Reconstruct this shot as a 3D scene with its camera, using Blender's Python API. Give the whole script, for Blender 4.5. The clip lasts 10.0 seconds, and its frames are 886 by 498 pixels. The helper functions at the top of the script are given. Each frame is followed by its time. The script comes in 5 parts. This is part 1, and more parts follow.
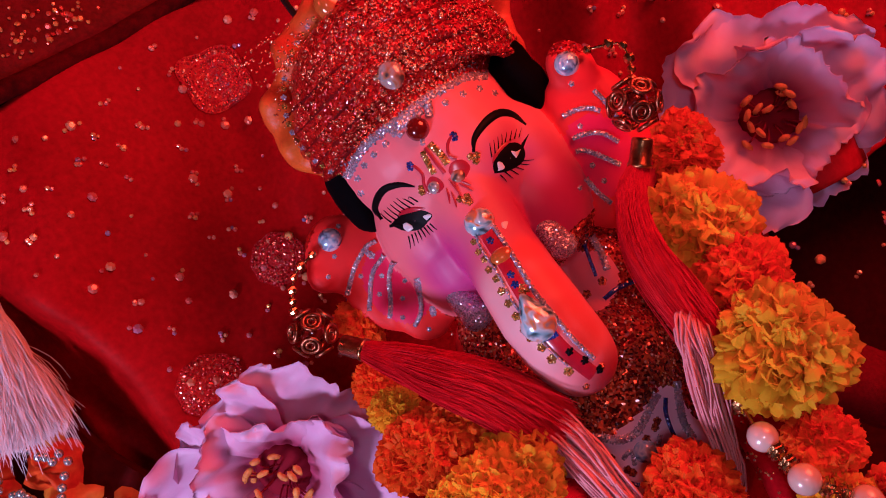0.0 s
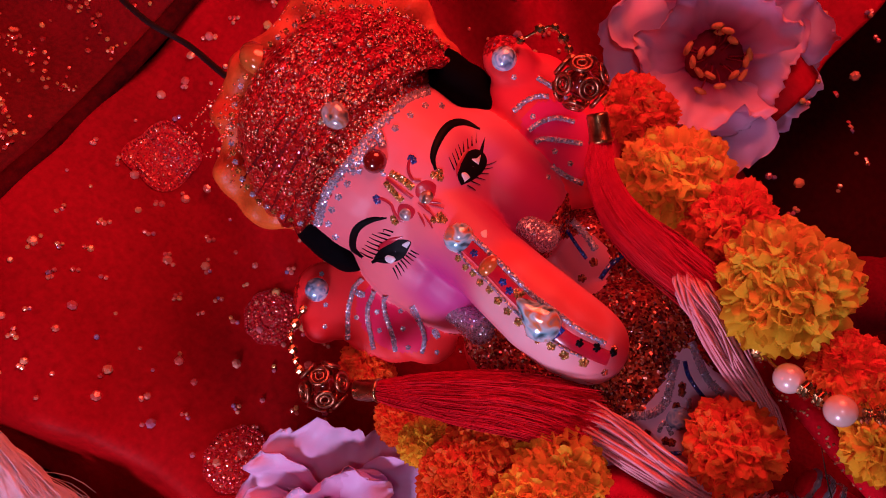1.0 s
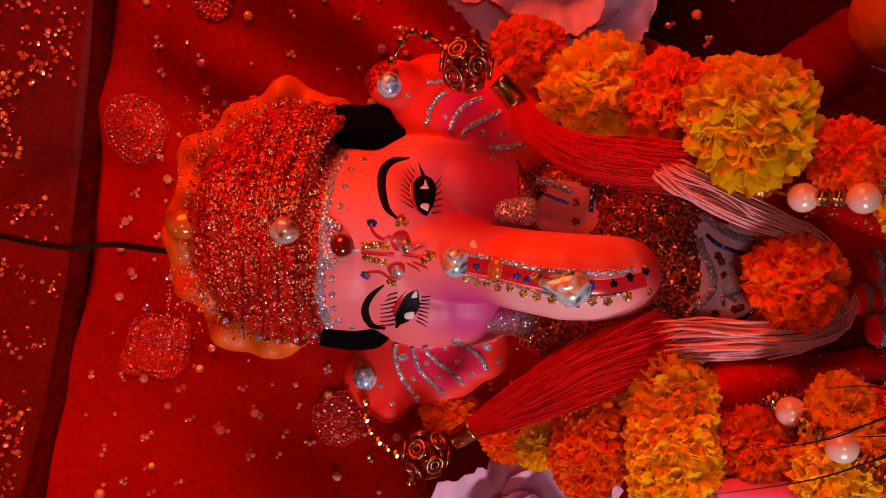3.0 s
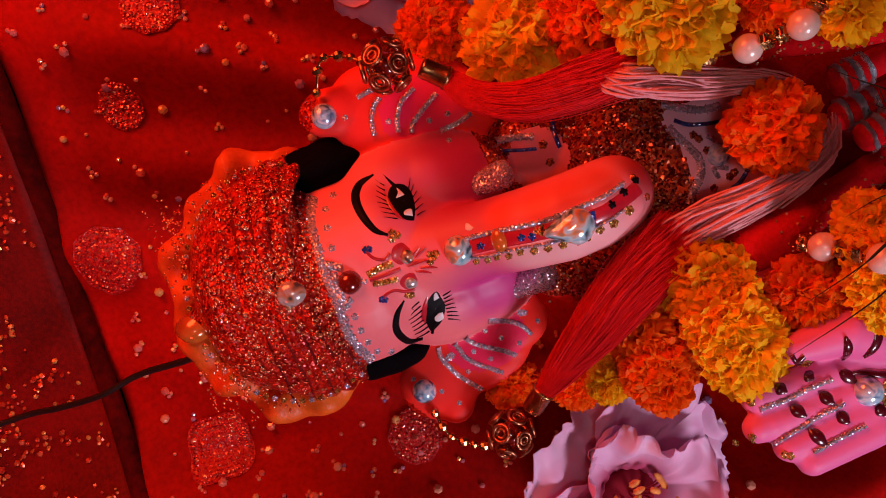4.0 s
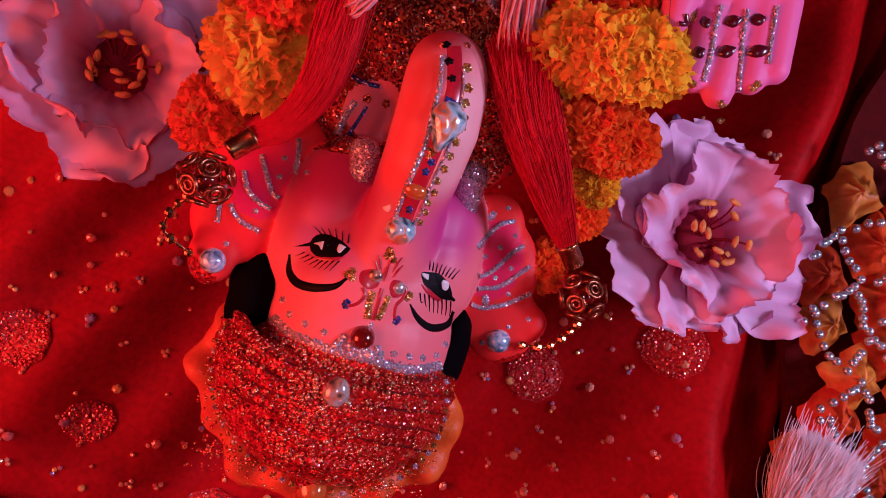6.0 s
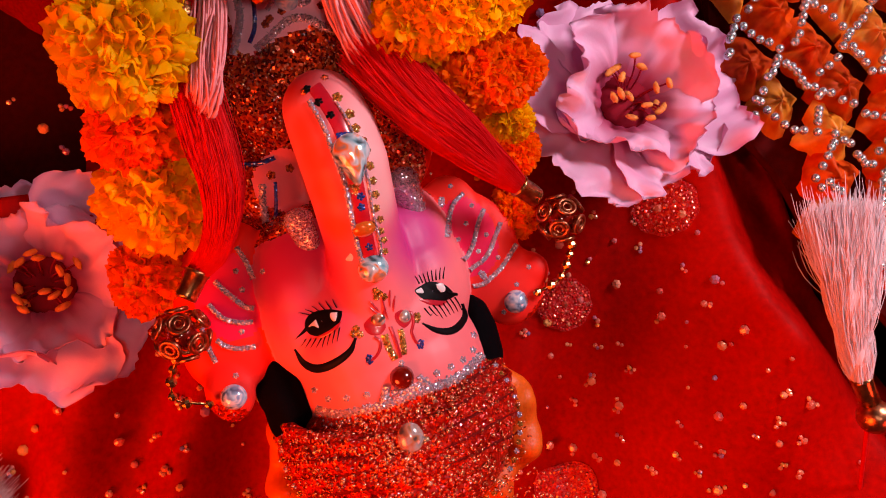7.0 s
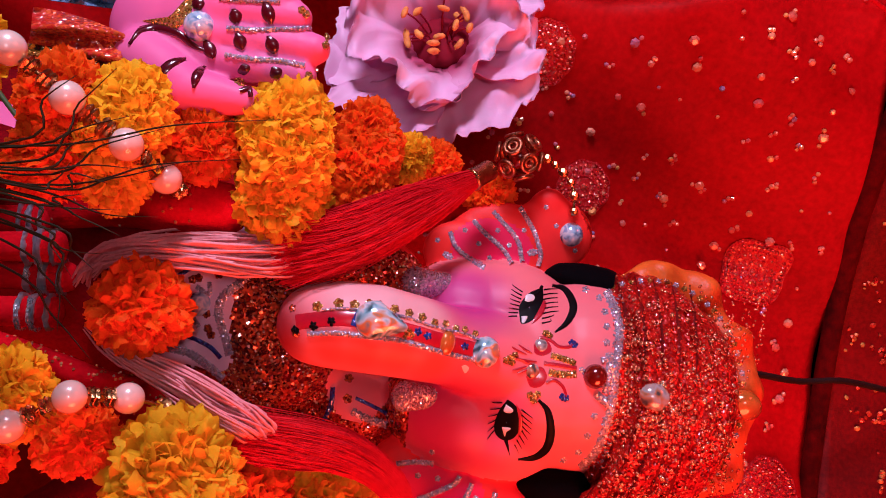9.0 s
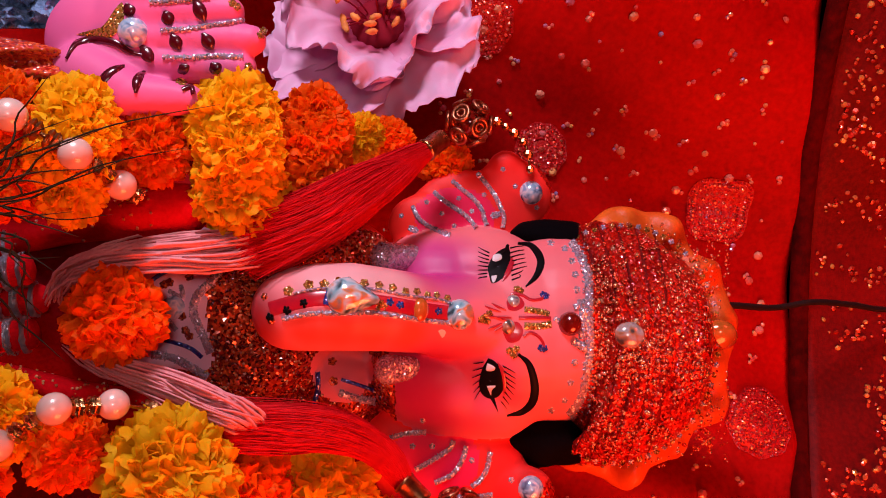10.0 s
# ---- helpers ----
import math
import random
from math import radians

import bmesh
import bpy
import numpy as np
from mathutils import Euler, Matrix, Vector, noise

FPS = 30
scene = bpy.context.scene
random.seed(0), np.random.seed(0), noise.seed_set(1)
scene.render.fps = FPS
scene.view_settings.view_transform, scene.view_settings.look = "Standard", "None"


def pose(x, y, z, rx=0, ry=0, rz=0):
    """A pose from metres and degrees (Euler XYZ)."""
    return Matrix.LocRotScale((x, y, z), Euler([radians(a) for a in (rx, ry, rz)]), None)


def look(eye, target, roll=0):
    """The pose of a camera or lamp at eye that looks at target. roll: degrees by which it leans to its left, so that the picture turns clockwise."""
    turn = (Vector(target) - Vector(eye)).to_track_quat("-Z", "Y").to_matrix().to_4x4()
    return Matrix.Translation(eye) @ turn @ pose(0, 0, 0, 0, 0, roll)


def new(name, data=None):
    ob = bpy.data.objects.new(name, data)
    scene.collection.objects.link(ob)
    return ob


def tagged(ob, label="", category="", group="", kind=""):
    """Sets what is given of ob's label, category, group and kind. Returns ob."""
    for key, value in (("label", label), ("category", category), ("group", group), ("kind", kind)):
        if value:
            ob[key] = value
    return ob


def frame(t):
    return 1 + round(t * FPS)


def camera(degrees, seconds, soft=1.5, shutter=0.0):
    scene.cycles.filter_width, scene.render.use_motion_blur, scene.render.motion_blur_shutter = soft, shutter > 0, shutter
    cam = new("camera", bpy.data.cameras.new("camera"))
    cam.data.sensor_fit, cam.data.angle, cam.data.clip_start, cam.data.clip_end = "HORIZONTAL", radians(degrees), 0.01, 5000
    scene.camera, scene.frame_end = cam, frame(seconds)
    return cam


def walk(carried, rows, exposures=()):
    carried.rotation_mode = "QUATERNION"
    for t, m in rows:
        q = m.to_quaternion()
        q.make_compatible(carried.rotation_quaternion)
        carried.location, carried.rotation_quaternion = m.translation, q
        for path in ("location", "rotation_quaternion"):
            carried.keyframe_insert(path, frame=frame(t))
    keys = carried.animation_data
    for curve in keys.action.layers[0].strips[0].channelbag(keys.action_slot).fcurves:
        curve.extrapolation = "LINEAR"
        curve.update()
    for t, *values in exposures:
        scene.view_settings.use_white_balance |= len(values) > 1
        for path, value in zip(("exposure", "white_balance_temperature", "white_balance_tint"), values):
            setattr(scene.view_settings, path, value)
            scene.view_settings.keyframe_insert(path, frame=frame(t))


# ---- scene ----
cam = camera(60.0, 10.0, soft=1.0)
PATH = [
    (0, (-0.034, -0.215, 0.253), (0.158, 1.775, 0.307), -31.8),
    (0.5, (-0.032, -0.214, 0.255), (0.174, 1.775, 0.3), -38.6),
    (1, (-0.029, -0.213, 0.257), (0.187, 1.775, 0.293), -46.3),
    (1.5, (-0.025, -0.213, 0.261), (0.195, 1.775, 0.285), -54.5),
    (2, (-0.024, -0.215, 0.26), (0.199, 1.773, 0.271), -61.9),
    (2.5, (-0.023, -0.216, 0.261), (0.195, 1.772, 0.264), -70.4),
    (2.7, (-0.021, -0.216, 0.264), (0.185, 1.773, 0.259), -74.4),
    (3.8, (-0.013, -0.215, 0.267), (0.132, 1.779, 0.234), -100.2),
    (4, (-0.014, -0.217, 0.268), (0.125, 1.778, 0.232), -105.6),
    (4.5, (-0.016, -0.217, 0.267), (0.134, 1.776, 0.214), -119.4),
    (5, (-0.017, -0.215, 0.27), (0.118, 1.78, 0.213), -133.0),
    (5.5, (-0.024, -0.215, 0.272), (0.093, 1.781, 0.228), -146.1),
    (5.7, (-0.022, -0.216, 0.27), (0.086, 1.78, 0.217), -151.3),
    (6.8, (-0.023, -0.214, 0.258), (-0.001, 1.786, 0.254), 174.1),
    (7, (-0.024, -0.216, 0.258), (0.005, 1.783, 0.269), 166.5),
    (7.5, (-0.029, -0.225, 0.251), (-0.009, 1.774, 0.291), 148.6),
    (8, (-0.025, -0.221, 0.246), (-0.025, 1.778, 0.316), 131.0),
    (8.5, (-0.026, -0.217, 0.24), (-0.004, 1.782, 0.295), 115.0),
    (9, (-0.027, -0.212, 0.238), (-0.012, 1.788, 0.273), 103.9),
    (9.5, (-0.026, -0.214, 0.243), (-0.025, 1.785, 0.285), 97.7),
    (10, (-0.02, -0.216, 0.245), (-0.005, 1.782, 0.322), 96.0),
]
EXPOSURES = [(0.0, -0.1, 5200, 22), (1.0, -0.15, 5300, 27), (1.8, -0.15, 6600, 7), (2.7, -0.2, 7300, 1), (3.8, -0.15, 6500, -3), (4.5, -0.2, 5700, 6), (5.0, -0.25, 6000, 12), (5.5, -0.35, 5200, 22),
             (6.8, 0.35, 5700, 14), (7.1, 0.4, 7900, 3), (7.8, 0.45, 7900, 3), (8.2, 0.4, 5600, 19), (8.8, 0.4, 5600, 19), (9.2, 0.4, 6100, 12), (10.0, 0.35, 6500, 8)]
walk(cam, [(t, look(eye, target, roll)) for t, eye, target, roll in PATH], EXPOSURES)

# ---- light ----
world = bpy.data.worlds.new("dim_room")
scene.world = world
world.use_nodes = True
world.node_tree.nodes["Background"].inputs["Color"].default_value = (0.5, 0.12, 0.12, 1)
world.node_tree.nodes["Background"].inputs["Strength"].default_value = 0.015


def lamp(name, place, target, size, watts, colour):
    data = bpy.data.lights.new(name, "AREA")
    data.shape, data.size, data.energy, data.color = "DISK", size, watts, colour
    ob = new(name, data)
    ob.matrix_basis = look(place, target)
    return ob


lamp("cool_white_bulb", (-0.44, -0.24, 0.12), (0, 0, 0.20), 0.12, 1.9, (0.92, 0.73, 0.92))
lamp("red_string_light", (0.34, -0.26, 0.46), (0, 0, 0.27), 0.28, 3.1, (1.0, 0.085, 0.024))
lamp("pale_front_bulb", (-0.10, -0.60, 0.30), (0, 0, 0.20), 0.08, 0.40, (1.0, 0.76, 0.78))
# Invented red fill, no known source, to lift the upper left cloth.
lamp("red_backdrop_fill", (-0.34, -0.16, 0.56), (-0.08, 0.1, 0.33), 0.10, 0.25, (1.0, 0.08, 0.06))

# ---- helpers for building ----
from mathutils.bvhtree import BVHTree

CHART = look((-0.02, -0.216, 0.245), (-0.005, 1.782, 0.322), 96.0)  # a drawing frame facing the figure
CF = 1357.9
CHART_INV = CHART.inverted()


def way(u, v):
    return (CHART.to_3x3() @ Vector(((u - 784) / CF, -(v - 441) / CF, -1))).normalized()


def at(u, v, y):
    """The point of the drawing frame's line (u up the figure, v across it) at depth y."""
    o, d = CHART.translation, way(u, v)
    return o + d * ((y - o.y) / d.y)


def chart(p):
    q = CHART_INV @ Vector(p)
    return 784 + CF * q.x / -q.z, 441 - CF * q.y / -q.z


def part(name, bm, material, parent=None, label=""):
    if isinstance(bm, bmesh.types.BMesh):
        me = bpy.data.meshes.new(name)
        bm.normal_update()
        bm.to_mesh(me)
        bm.free()
    else:
        me = bm
    for m in (material if isinstance(material, (list, tuple)) else [material]):
        if m and len(me.materials) < 12 and m.name not in [x.name for x in me.materials]:
            me.materials.append(m)
    ob = new(name, me)
    if parent is not None:
        ob.parent = parent
        ob.matrix_parent_inverse = Matrix.Translation(parent.matrix_basis.translation).inverted()
    if label:
        tagged(ob, label)
    return ob


def thing(name, place, label, category, group="", kind=""):
    ob = new(name)
    ob.empty_display_size = 0.01
    ob.matrix_basis = Matrix.Translation(place)
    return tagged(ob, label, category, group, kind)


def smooth(me):
    me.polygons.foreach_set("use_smooth", [True] * len(me.polygons))
    return me


def pydata(name, verts, faces, flat=False):
    me = bpy.data.meshes.new(name)
    me.from_pydata([tuple(v) for v in verts], [], faces)
    if not flat:
        smooth(me)
    me.update()
    return me


def ball_data(r, seg=20, rings=12, squash=(1, 1, 1), centre=(0, 0, 0)):
    verts, faces = [], []
    c = Vector(centre)
    for i in range(rings + 1):
        a = math.pi * i / rings
        for j in range(seg):
            b = 2 * math.pi * j / seg
            verts.append(c + Vector((r * squash[0] * math.sin(a) * math.cos(b), r * squash[1] * math.sin(a) * math.sin(b), r * squash[2] * math.cos(a))))
    for i in range(rings):
        for j in range(seg):
            k = (j + 1) % seg
            faces.append((i * seg + j, (i + 1) * seg + j, (i + 1) * seg + k, i * seg + k))
    return verts, faces


def tube_data(points, radii, seg=8, cap=True):
    """A round tube along points."""
    pts = [Vector(p) for p in points]
    n = len(pts)
    radii = [radii] * n if isinstance(radii, (int, float)) else list(radii)
    verts, faces = [], []
    side = None
    for i, p in enumerate(pts):
        d = (pts[min(i + 1, n - 1)] - pts[max(i - 1, 0)]).normalized()
        if side is None:
            side = d.orthogonal().normalized()
        side = (side - d * side.dot(d)).normalized()
        up = d.cross(side)
        for j in range(seg):
            a = 2 * math.pi * j / seg
            verts.append(p + (side * math.cos(a) + up * math.sin(a)) * radii[i])
    for i in range(n - 1):
        for j in range(seg):
            k = (j + 1) % seg
            faces.append((i * seg + j, i * seg + k, (i + 1) * seg + k, (i + 1) * seg + j))
    if cap:
        faces.append(tuple(reversed(range(seg))))
        faces.append(tuple(range((n - 1) * seg, n * seg)))
    return verts, faces


def merge(*datas):
    verts, faces = [], []
    for v, f in datas:
        o = len(verts)
        verts += list(v)
        faces += [tuple(i + o for i in g) for g in f]
    return verts, faces


def moved(data, m):
    return [m @ Vector(v) for v in data[0]], data[1]


def spline(points, n):
    """n points on a smooth line through the given ones."""
    p = [Vector(q) for q in points]
    p = [p[0] * 2 - p[1]] + p + [p[-1] * 2 - p[-2]]
    out = []
    for i in range(n):
        s = i / (n - 1) * (len(p) - 3)
        k = min(int(s), len(p) - 4)
        t = s - k
        a, b, c, d = p[k:k + 4]
        out.append(0.5 * (2 * b + (c - a) * t + (2 * a - 5 * b + 4 * c - d) * t * t + (3 * b - a - 3 * c + d) * t ** 3))
    return out


def aim(place, towards, spin=0.0, scale=1.0):
    """A pose at place whose z axis points along towards."""
    q = Vector(towards).to_track_quat("Z", "Y")
    return Matrix.Translation(place) @ q.to_matrix().to_4x4() @ Matrix.Rotation(spin, 4, "Z") @ Matrix.Scale(scale, 4)

# ---- materials ----
def material(name, colour, rough=0.5, metal=0.0, second=None, grain=300.0, mix=0.35, bump=0.0, bump_scale=None, sheen=0.0, coat=0.0, through_light=0.0, per_object=0.0, big=None, spec=0.5):
    """A procedural surface: two tones mixed by noise at two scales, with fine relief."""
    m = bpy.data.materials.new(name)
    m.use_nodes = True
    n, l = m.node_tree.nodes, m.node_tree.links
    bs = n["Principled BSDF"]
    tc = n.new("ShaderNodeTexCoord")
    fine, wide = n.new("ShaderNodeTexNoise"), n.new("ShaderNodeTexNoise")
    fine.inputs["Scale"].default_value, fine.inputs["Detail"].default_value = grain, 6
    wide.inputs["Scale"].default_value, wide.inputs["Detail"].default_value = big or grain / 8, 3
    for t in (fine, wide):
        l.new(tc.outputs["Object"], t.inputs["Vector"])
    add = n.new("ShaderNodeMath")
    add.operation = "ADD"
    l.new(fine.outputs["Fac"], add.inputs[0])
    l.new(wide.outputs["Fac"], add.inputs[1])
    ramp = n.new("ShaderNodeMapRange")
    ramp.inputs["From Min"].default_value, ramp.inputs["From Max"].default_value = 0.7, 1.3
    l.new(add.outputs[0], ramp.inputs["Value"])
    mx = n.new("ShaderNodeMix")
    mx.data_type = "RGBA"
    second = second or tuple(c * (1 - mix) for c in colour)
    mx.inputs["A"].default_value, mx.inputs["B"].default_value = (*colour, 1), (*second, 1)
    l.new(ramp.outputs["Result"], mx.inputs["Factor"])
    out = mx.outputs["Result"]
    if per_object:
        info, hsv, mr = n.new("ShaderNodeObjectInfo"), n.new("ShaderNodeHueSaturation"), n.new("ShaderNodeMapRange")
        mr.inputs["To Min"].default_value, mr.inputs["To Max"].default_value = 1 - per_object, 1 + per_object
        l.new(info.outputs["Random"], mr.inputs["Value"])
        l.new(mr.outputs["Result"], hsv.inputs["Value"])
        l.new(out, hsv.inputs["Color"])
        out = hsv.outputs["Color"]
    l.new(out, bs.inputs["Base Color"])
    bs.inputs["Roughness"].default_value, bs.inputs["Metallic"].default_value = rough, metal
    bs.inputs["Specular IOR Level"].default_value = spec
    rr = n.new("ShaderNodeMapRange")
    rr.inputs["To Min"].default_value, rr.inputs["To Max"].default_value = max(rough - 0.08, 0.02), min(rough + 0.1, 1)
    l.new(wide.outputs["Fac"], rr.inputs["Value"])
    l.new(rr.outputs["Result"], bs.inputs["Roughness"])
    if sheen:
        bs.inputs["Sheen Weight"].default_value, bs.inputs["Sheen Tint"].default_value = sheen, (*colour, 1)
    if coat:
        bs.inputs["Coat Weight"].default_value, bs.inputs["Coat Roughness"].default_value = coat, 0.12
    if bump:
        b, t = n.new("ShaderNodeBump"), n.new("ShaderNodeTexNoise")
        t.inputs["Scale"].default_value, t.inputs["Detail"].default_value = bump_scale or grain * 3, 4
        l.new(tc.outputs["Object"], t.inputs["Vector"])
        b.inputs["Strength"].default_value, b.inputs["Distance"].default_value = bump, 0.0006
        l.new(t.outputs["Fac"], b.inputs["Height"])
        l.new(b.outputs["Normal"], bs.inputs["Normal"])
    if through_light:
        tr, ms = n.new("ShaderNodeBsdfTranslucent"), n.new("ShaderNodeMixShader")
        l.new(out, tr.inputs["Color"])
        ms.inputs["Fac"].default_value = through_light
        l.new(bs.outputs[0], ms.inputs[1])
        l.new(tr.outputs[0], ms.inputs[2])
        l.new(ms.outputs[0], n["Material Output"].inputs["Surface"])
    return m


def glitter(name, dark, light, cells=1000.0, tilt=1.3, rough=0.22, metal=0.9, rainbow=0.0, coat=1.0):
    """Glitter flakes: small cells, each with a tilt and a tone of its own."""
    m = bpy.data.materials.new(name)
    m.use_nodes = True
    n, l = m.node_tree.nodes, m.node_tree.links
    bs = n["Principled BSDF"]
    tc, vo = n.new("ShaderNodeTexCoord"), n.new("ShaderNodeTexVoronoi")
    vo.inputs["Scale"].default_value = cells
    l.new(tc.outputs["Object"], vo.inputs["Vector"])
    sub, mul, geo, add, nrm = (n.new("ShaderNodeVectorMath"), n.new("ShaderNodeVectorMath"), n.new("ShaderNodeNewGeometry"),
                               n.new("ShaderNodeVectorMath"), n.new("ShaderNodeVectorMath"))
    sub.operation, mul.operation, add.operation, nrm.operation = "SUBTRACT", "SCALE", "ADD", "NORMALIZE"
    sub.inputs[1].default_value = (0.5, 0.5, 0.5)
    mul.inputs["Scale"].default_value = tilt
    l.new(vo.outputs["Color"], sub.inputs[0])
    l.new(sub.outputs[0], mul.inputs[0])
    l.new(mul.outputs[0], add.inputs[0])
    l.new(geo.outputs["Normal"], add.inputs[1])
    l.new(add.outputs[0], nrm.inputs[0])
    l.new(nrm.outputs[0], bs.inputs["Normal"])
    l.new(nrm.outputs[0], bs.inputs["Coat Normal"])
    bs.inputs["Coat Weight"].default_value, bs.inputs["Coat Roughness"].default_value, bs.inputs["Coat IOR"].default_value = coat, 0.07, 1.6
    sep, mx, no = n.new("ShaderNodeSeparateColor"), n.new("ShaderNodeMix"), n.new("ShaderNodeTexNoise")
    no.inputs["Scale"].default_value = 90
    l.new(tc.outputs["Object"], no.inputs["Vector"])
    l.new(vo.outputs["Color"], sep.inputs[0])
    pw = n.new("ShaderNodeMath")
    pw.operation = "MULTIPLY"
    l.new(sep.outputs[0], pw.inputs[0])
    l.new(no.outputs["Fac"], pw.inputs[1])
    mr = n.new("ShaderNodeMapRange")
    mr.inputs["From Min"].default_value, mr.inputs["From Max"].default_value = 0.12, 0.45
    l.new(pw.outputs[0], mr.inputs["Value"])
    mx.data_type = "RGBA"
    mx.inputs["A"].default_value, mx.inputs["B"].default_value = (*dark, 1), (*light, 1)
    l.new(mr.outputs["Result"], mx.inputs["Factor"])
    out = mx.outputs["Result"]
    if rainbow:
        m2 = n.new("ShaderNodeMix")
        m2.data_type = "RGBA"
        m2.inputs["Factor"].default_value = rainbow
        l.new(out, m2.inputs["A"])
        l.new(vo.outputs["Color"], m2.inputs["B"])
        out = m2.outputs["Result"]
    l.new(out, bs.inputs["Base Color"])
    bs.inputs["Roughness"].default_value, bs.inputs["Metallic"].default_value = rough, metal
    return m


def gem(name, colour, rough=0.04, ior=1.6, body=0.2):
    """Cut glass with a foil back: clear coat over a coloured, partly clear body."""
    m = bpy.data.materials.new(name)
    m.use_nodes = True
    n, l = m.node_tree.nodes, m.node_tree.links
    bs = n["Principled BSDF"]
    tc, no, mx = n.new("ShaderNodeTexCoord"), n.new("ShaderNodeTexNoise"), n.new("ShaderNodeMix")
    no.inputs["Scale"].default_value, no.inputs["Detail"].default_value = 260, 2
    l.new(tc.outputs["Object"], no.inputs["Vector"])
    mx.data_type = "RGBA"
    mx.inputs["A"].default_value, mx.inputs["B"].default_value = (*[c * 0.45 for c in colour], 1), (*colour, 1)
    l.new(no.outputs["Fac"], mx.inputs["Factor"])
    l.new(mx.outputs["Result"], bs.inputs["Base Color"])
    bs.inputs["Metallic"].default_value, bs.inputs["Roughness"].default_value = body, 0.18
    bs.inputs["Coat Weight"].default_value, bs.inputs["Coat Roughness"].default_value, bs.inputs["Coat IOR"].default_value = 1.0, rough, ior
    return m


def tint_and_light_spots(m, spots):
    """Soft spots of another tint, own colour and painted light alike: centre, radius, colour."""
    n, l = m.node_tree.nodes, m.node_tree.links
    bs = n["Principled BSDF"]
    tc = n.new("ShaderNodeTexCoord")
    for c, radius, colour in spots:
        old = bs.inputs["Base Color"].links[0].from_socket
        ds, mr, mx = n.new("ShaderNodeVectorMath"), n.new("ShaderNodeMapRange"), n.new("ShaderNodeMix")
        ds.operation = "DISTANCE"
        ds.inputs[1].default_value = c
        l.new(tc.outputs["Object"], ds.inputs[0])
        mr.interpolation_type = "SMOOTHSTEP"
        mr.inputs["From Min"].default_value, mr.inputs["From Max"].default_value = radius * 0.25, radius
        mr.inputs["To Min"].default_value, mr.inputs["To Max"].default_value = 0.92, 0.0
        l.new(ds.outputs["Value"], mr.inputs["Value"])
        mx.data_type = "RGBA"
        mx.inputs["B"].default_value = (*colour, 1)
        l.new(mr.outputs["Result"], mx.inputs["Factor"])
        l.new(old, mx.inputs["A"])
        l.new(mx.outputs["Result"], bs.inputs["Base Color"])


SKIN = material("painted_skin", (0.88, 0.205, 0.225), 0.45, second=(0.84, 0.17, 0.195), grain=40, bump=0.03, spec=0.3)
# Cheeks: paint, the right one deepened by shade; trunk sides: light painted in.
tint_and_light_spots(SKIN, [(at(700, 508, -0.006), 0.011, (0.86, 0.42, 0.42)), (at(630, 500, -0.009), 0.012, (0.86, 0.46, 0.46)), (at(560, 505, -0.008), 0.012, (0.86, 0.46, 0.46)), (at(500, 515, -0.002), 0.012, (0.86, 0.44, 0.44)), (at(765, 478, 0.012), 0.022, (0.55, 0.03, 0.24)), (at(765, 690, 0.008), 0.032, (0.45, 0.008, 0.09)), (at(860, 685, 0.008), 0.016, (0.6, 0.10, 0.2)), (at(448, 572, -0.006), 0.015, (0.42, 0.01, 0.015)), (at(720, 588, -0.006), 0.0085, (0.86, 0.085, 0.05)), (at(660, 582, -0.011), 0.009, (0.86, 0.085, 0.05)), (at(600, 580, -0.013), 0.009, (0.84, 0.085, 0.05)), (at(545, 580, -0.013), 0.008, (0.8, 0.09, 0.06))])
BODY = material("pale_painted_body", (0.84, 0.58, 0.70), 0.5, second=(0.76, 0.48, 0.62), grain=60, spec=0.3)
EAR = material("red_painted_ear", (0.86, 0.028, 0.018), 0.5, second=(0.74, 0.014, 0.02), grain=60, spec=0.2)
EAR_PINK = material("pink_painted_ear", (0.80, 0.010, 0.085), 0.5, second=(0.76, 0.012, 0.08), grain=60, spec=0.2)
HAND = material("pink_painted_palm", (0.80, 0.16, 0.36), 0.5, second=(0.76, 0.12, 0.32), grain=50, spec=0.25)
HAIR = material("black_paint", (0.003, 0.002, 0.003), 0.8, grain=200, bump=0.2, spec=0.03)
INK = material("black_enamel", (0.004, 0.003, 0.004), 0.5, grain=200, spec=0.08)
WHITE = material("white_enamel", (0.8, 0.78, 0.78), 0.3, grain=200, mix=0.1)
MAROON = material("maroon_enamel", (0.10, 0.004, 0.012), 0.2, grain=300, coat=0.5)
REDPAINT = material("red_enamel", (0.55, 0.01, 0.03), 0.3, grain=300, coat=0.4)
TURBAN = glitter("red_glitter", (0.34, 0.001, 0.001), (0.85, 0.022, 0.008), 1500, 1.4, rough=0.3, metal=0.3, coat=0.3)
FOLD_SHADE = material("turban_fold_shade", (0.09, 0.002, 0.002), 0.7, second=(0.20, 0.004, 0.003), grain=900, bump=0.4, spec=0.1)
RIM = material("orange_gilt_rim", (0.85, 0.15, 0.015), 0.42, second=(0.62, 0.05, 0.008), grain=160, bump=0.4, bump_scale=700, spec=0.3)
SILVER = glitter("silver_glitter", (0.42, 0.36, 0.50), (0.95, 0.93, 1.0), 2600, 1.6, metal=0.5, rainbow=0.12)
BLUE = glitter("blue_glitter", (0.004, 0.015, 0.16), (0.02, 0.12, 0.65), 2400, 1.3, metal=0.3)
GOLDGLIT = glitter("gold_glitter", (0.30, 0.10, 0.01), (0.95, 0.62, 0.15), 2400, 1.5, metal=0.6)
NECK = glitter("bronze_sequins", (0.15, 0.004, 0.002), (0.80, 0.17, 0.05), 1250, 1.7, metal=0.5)
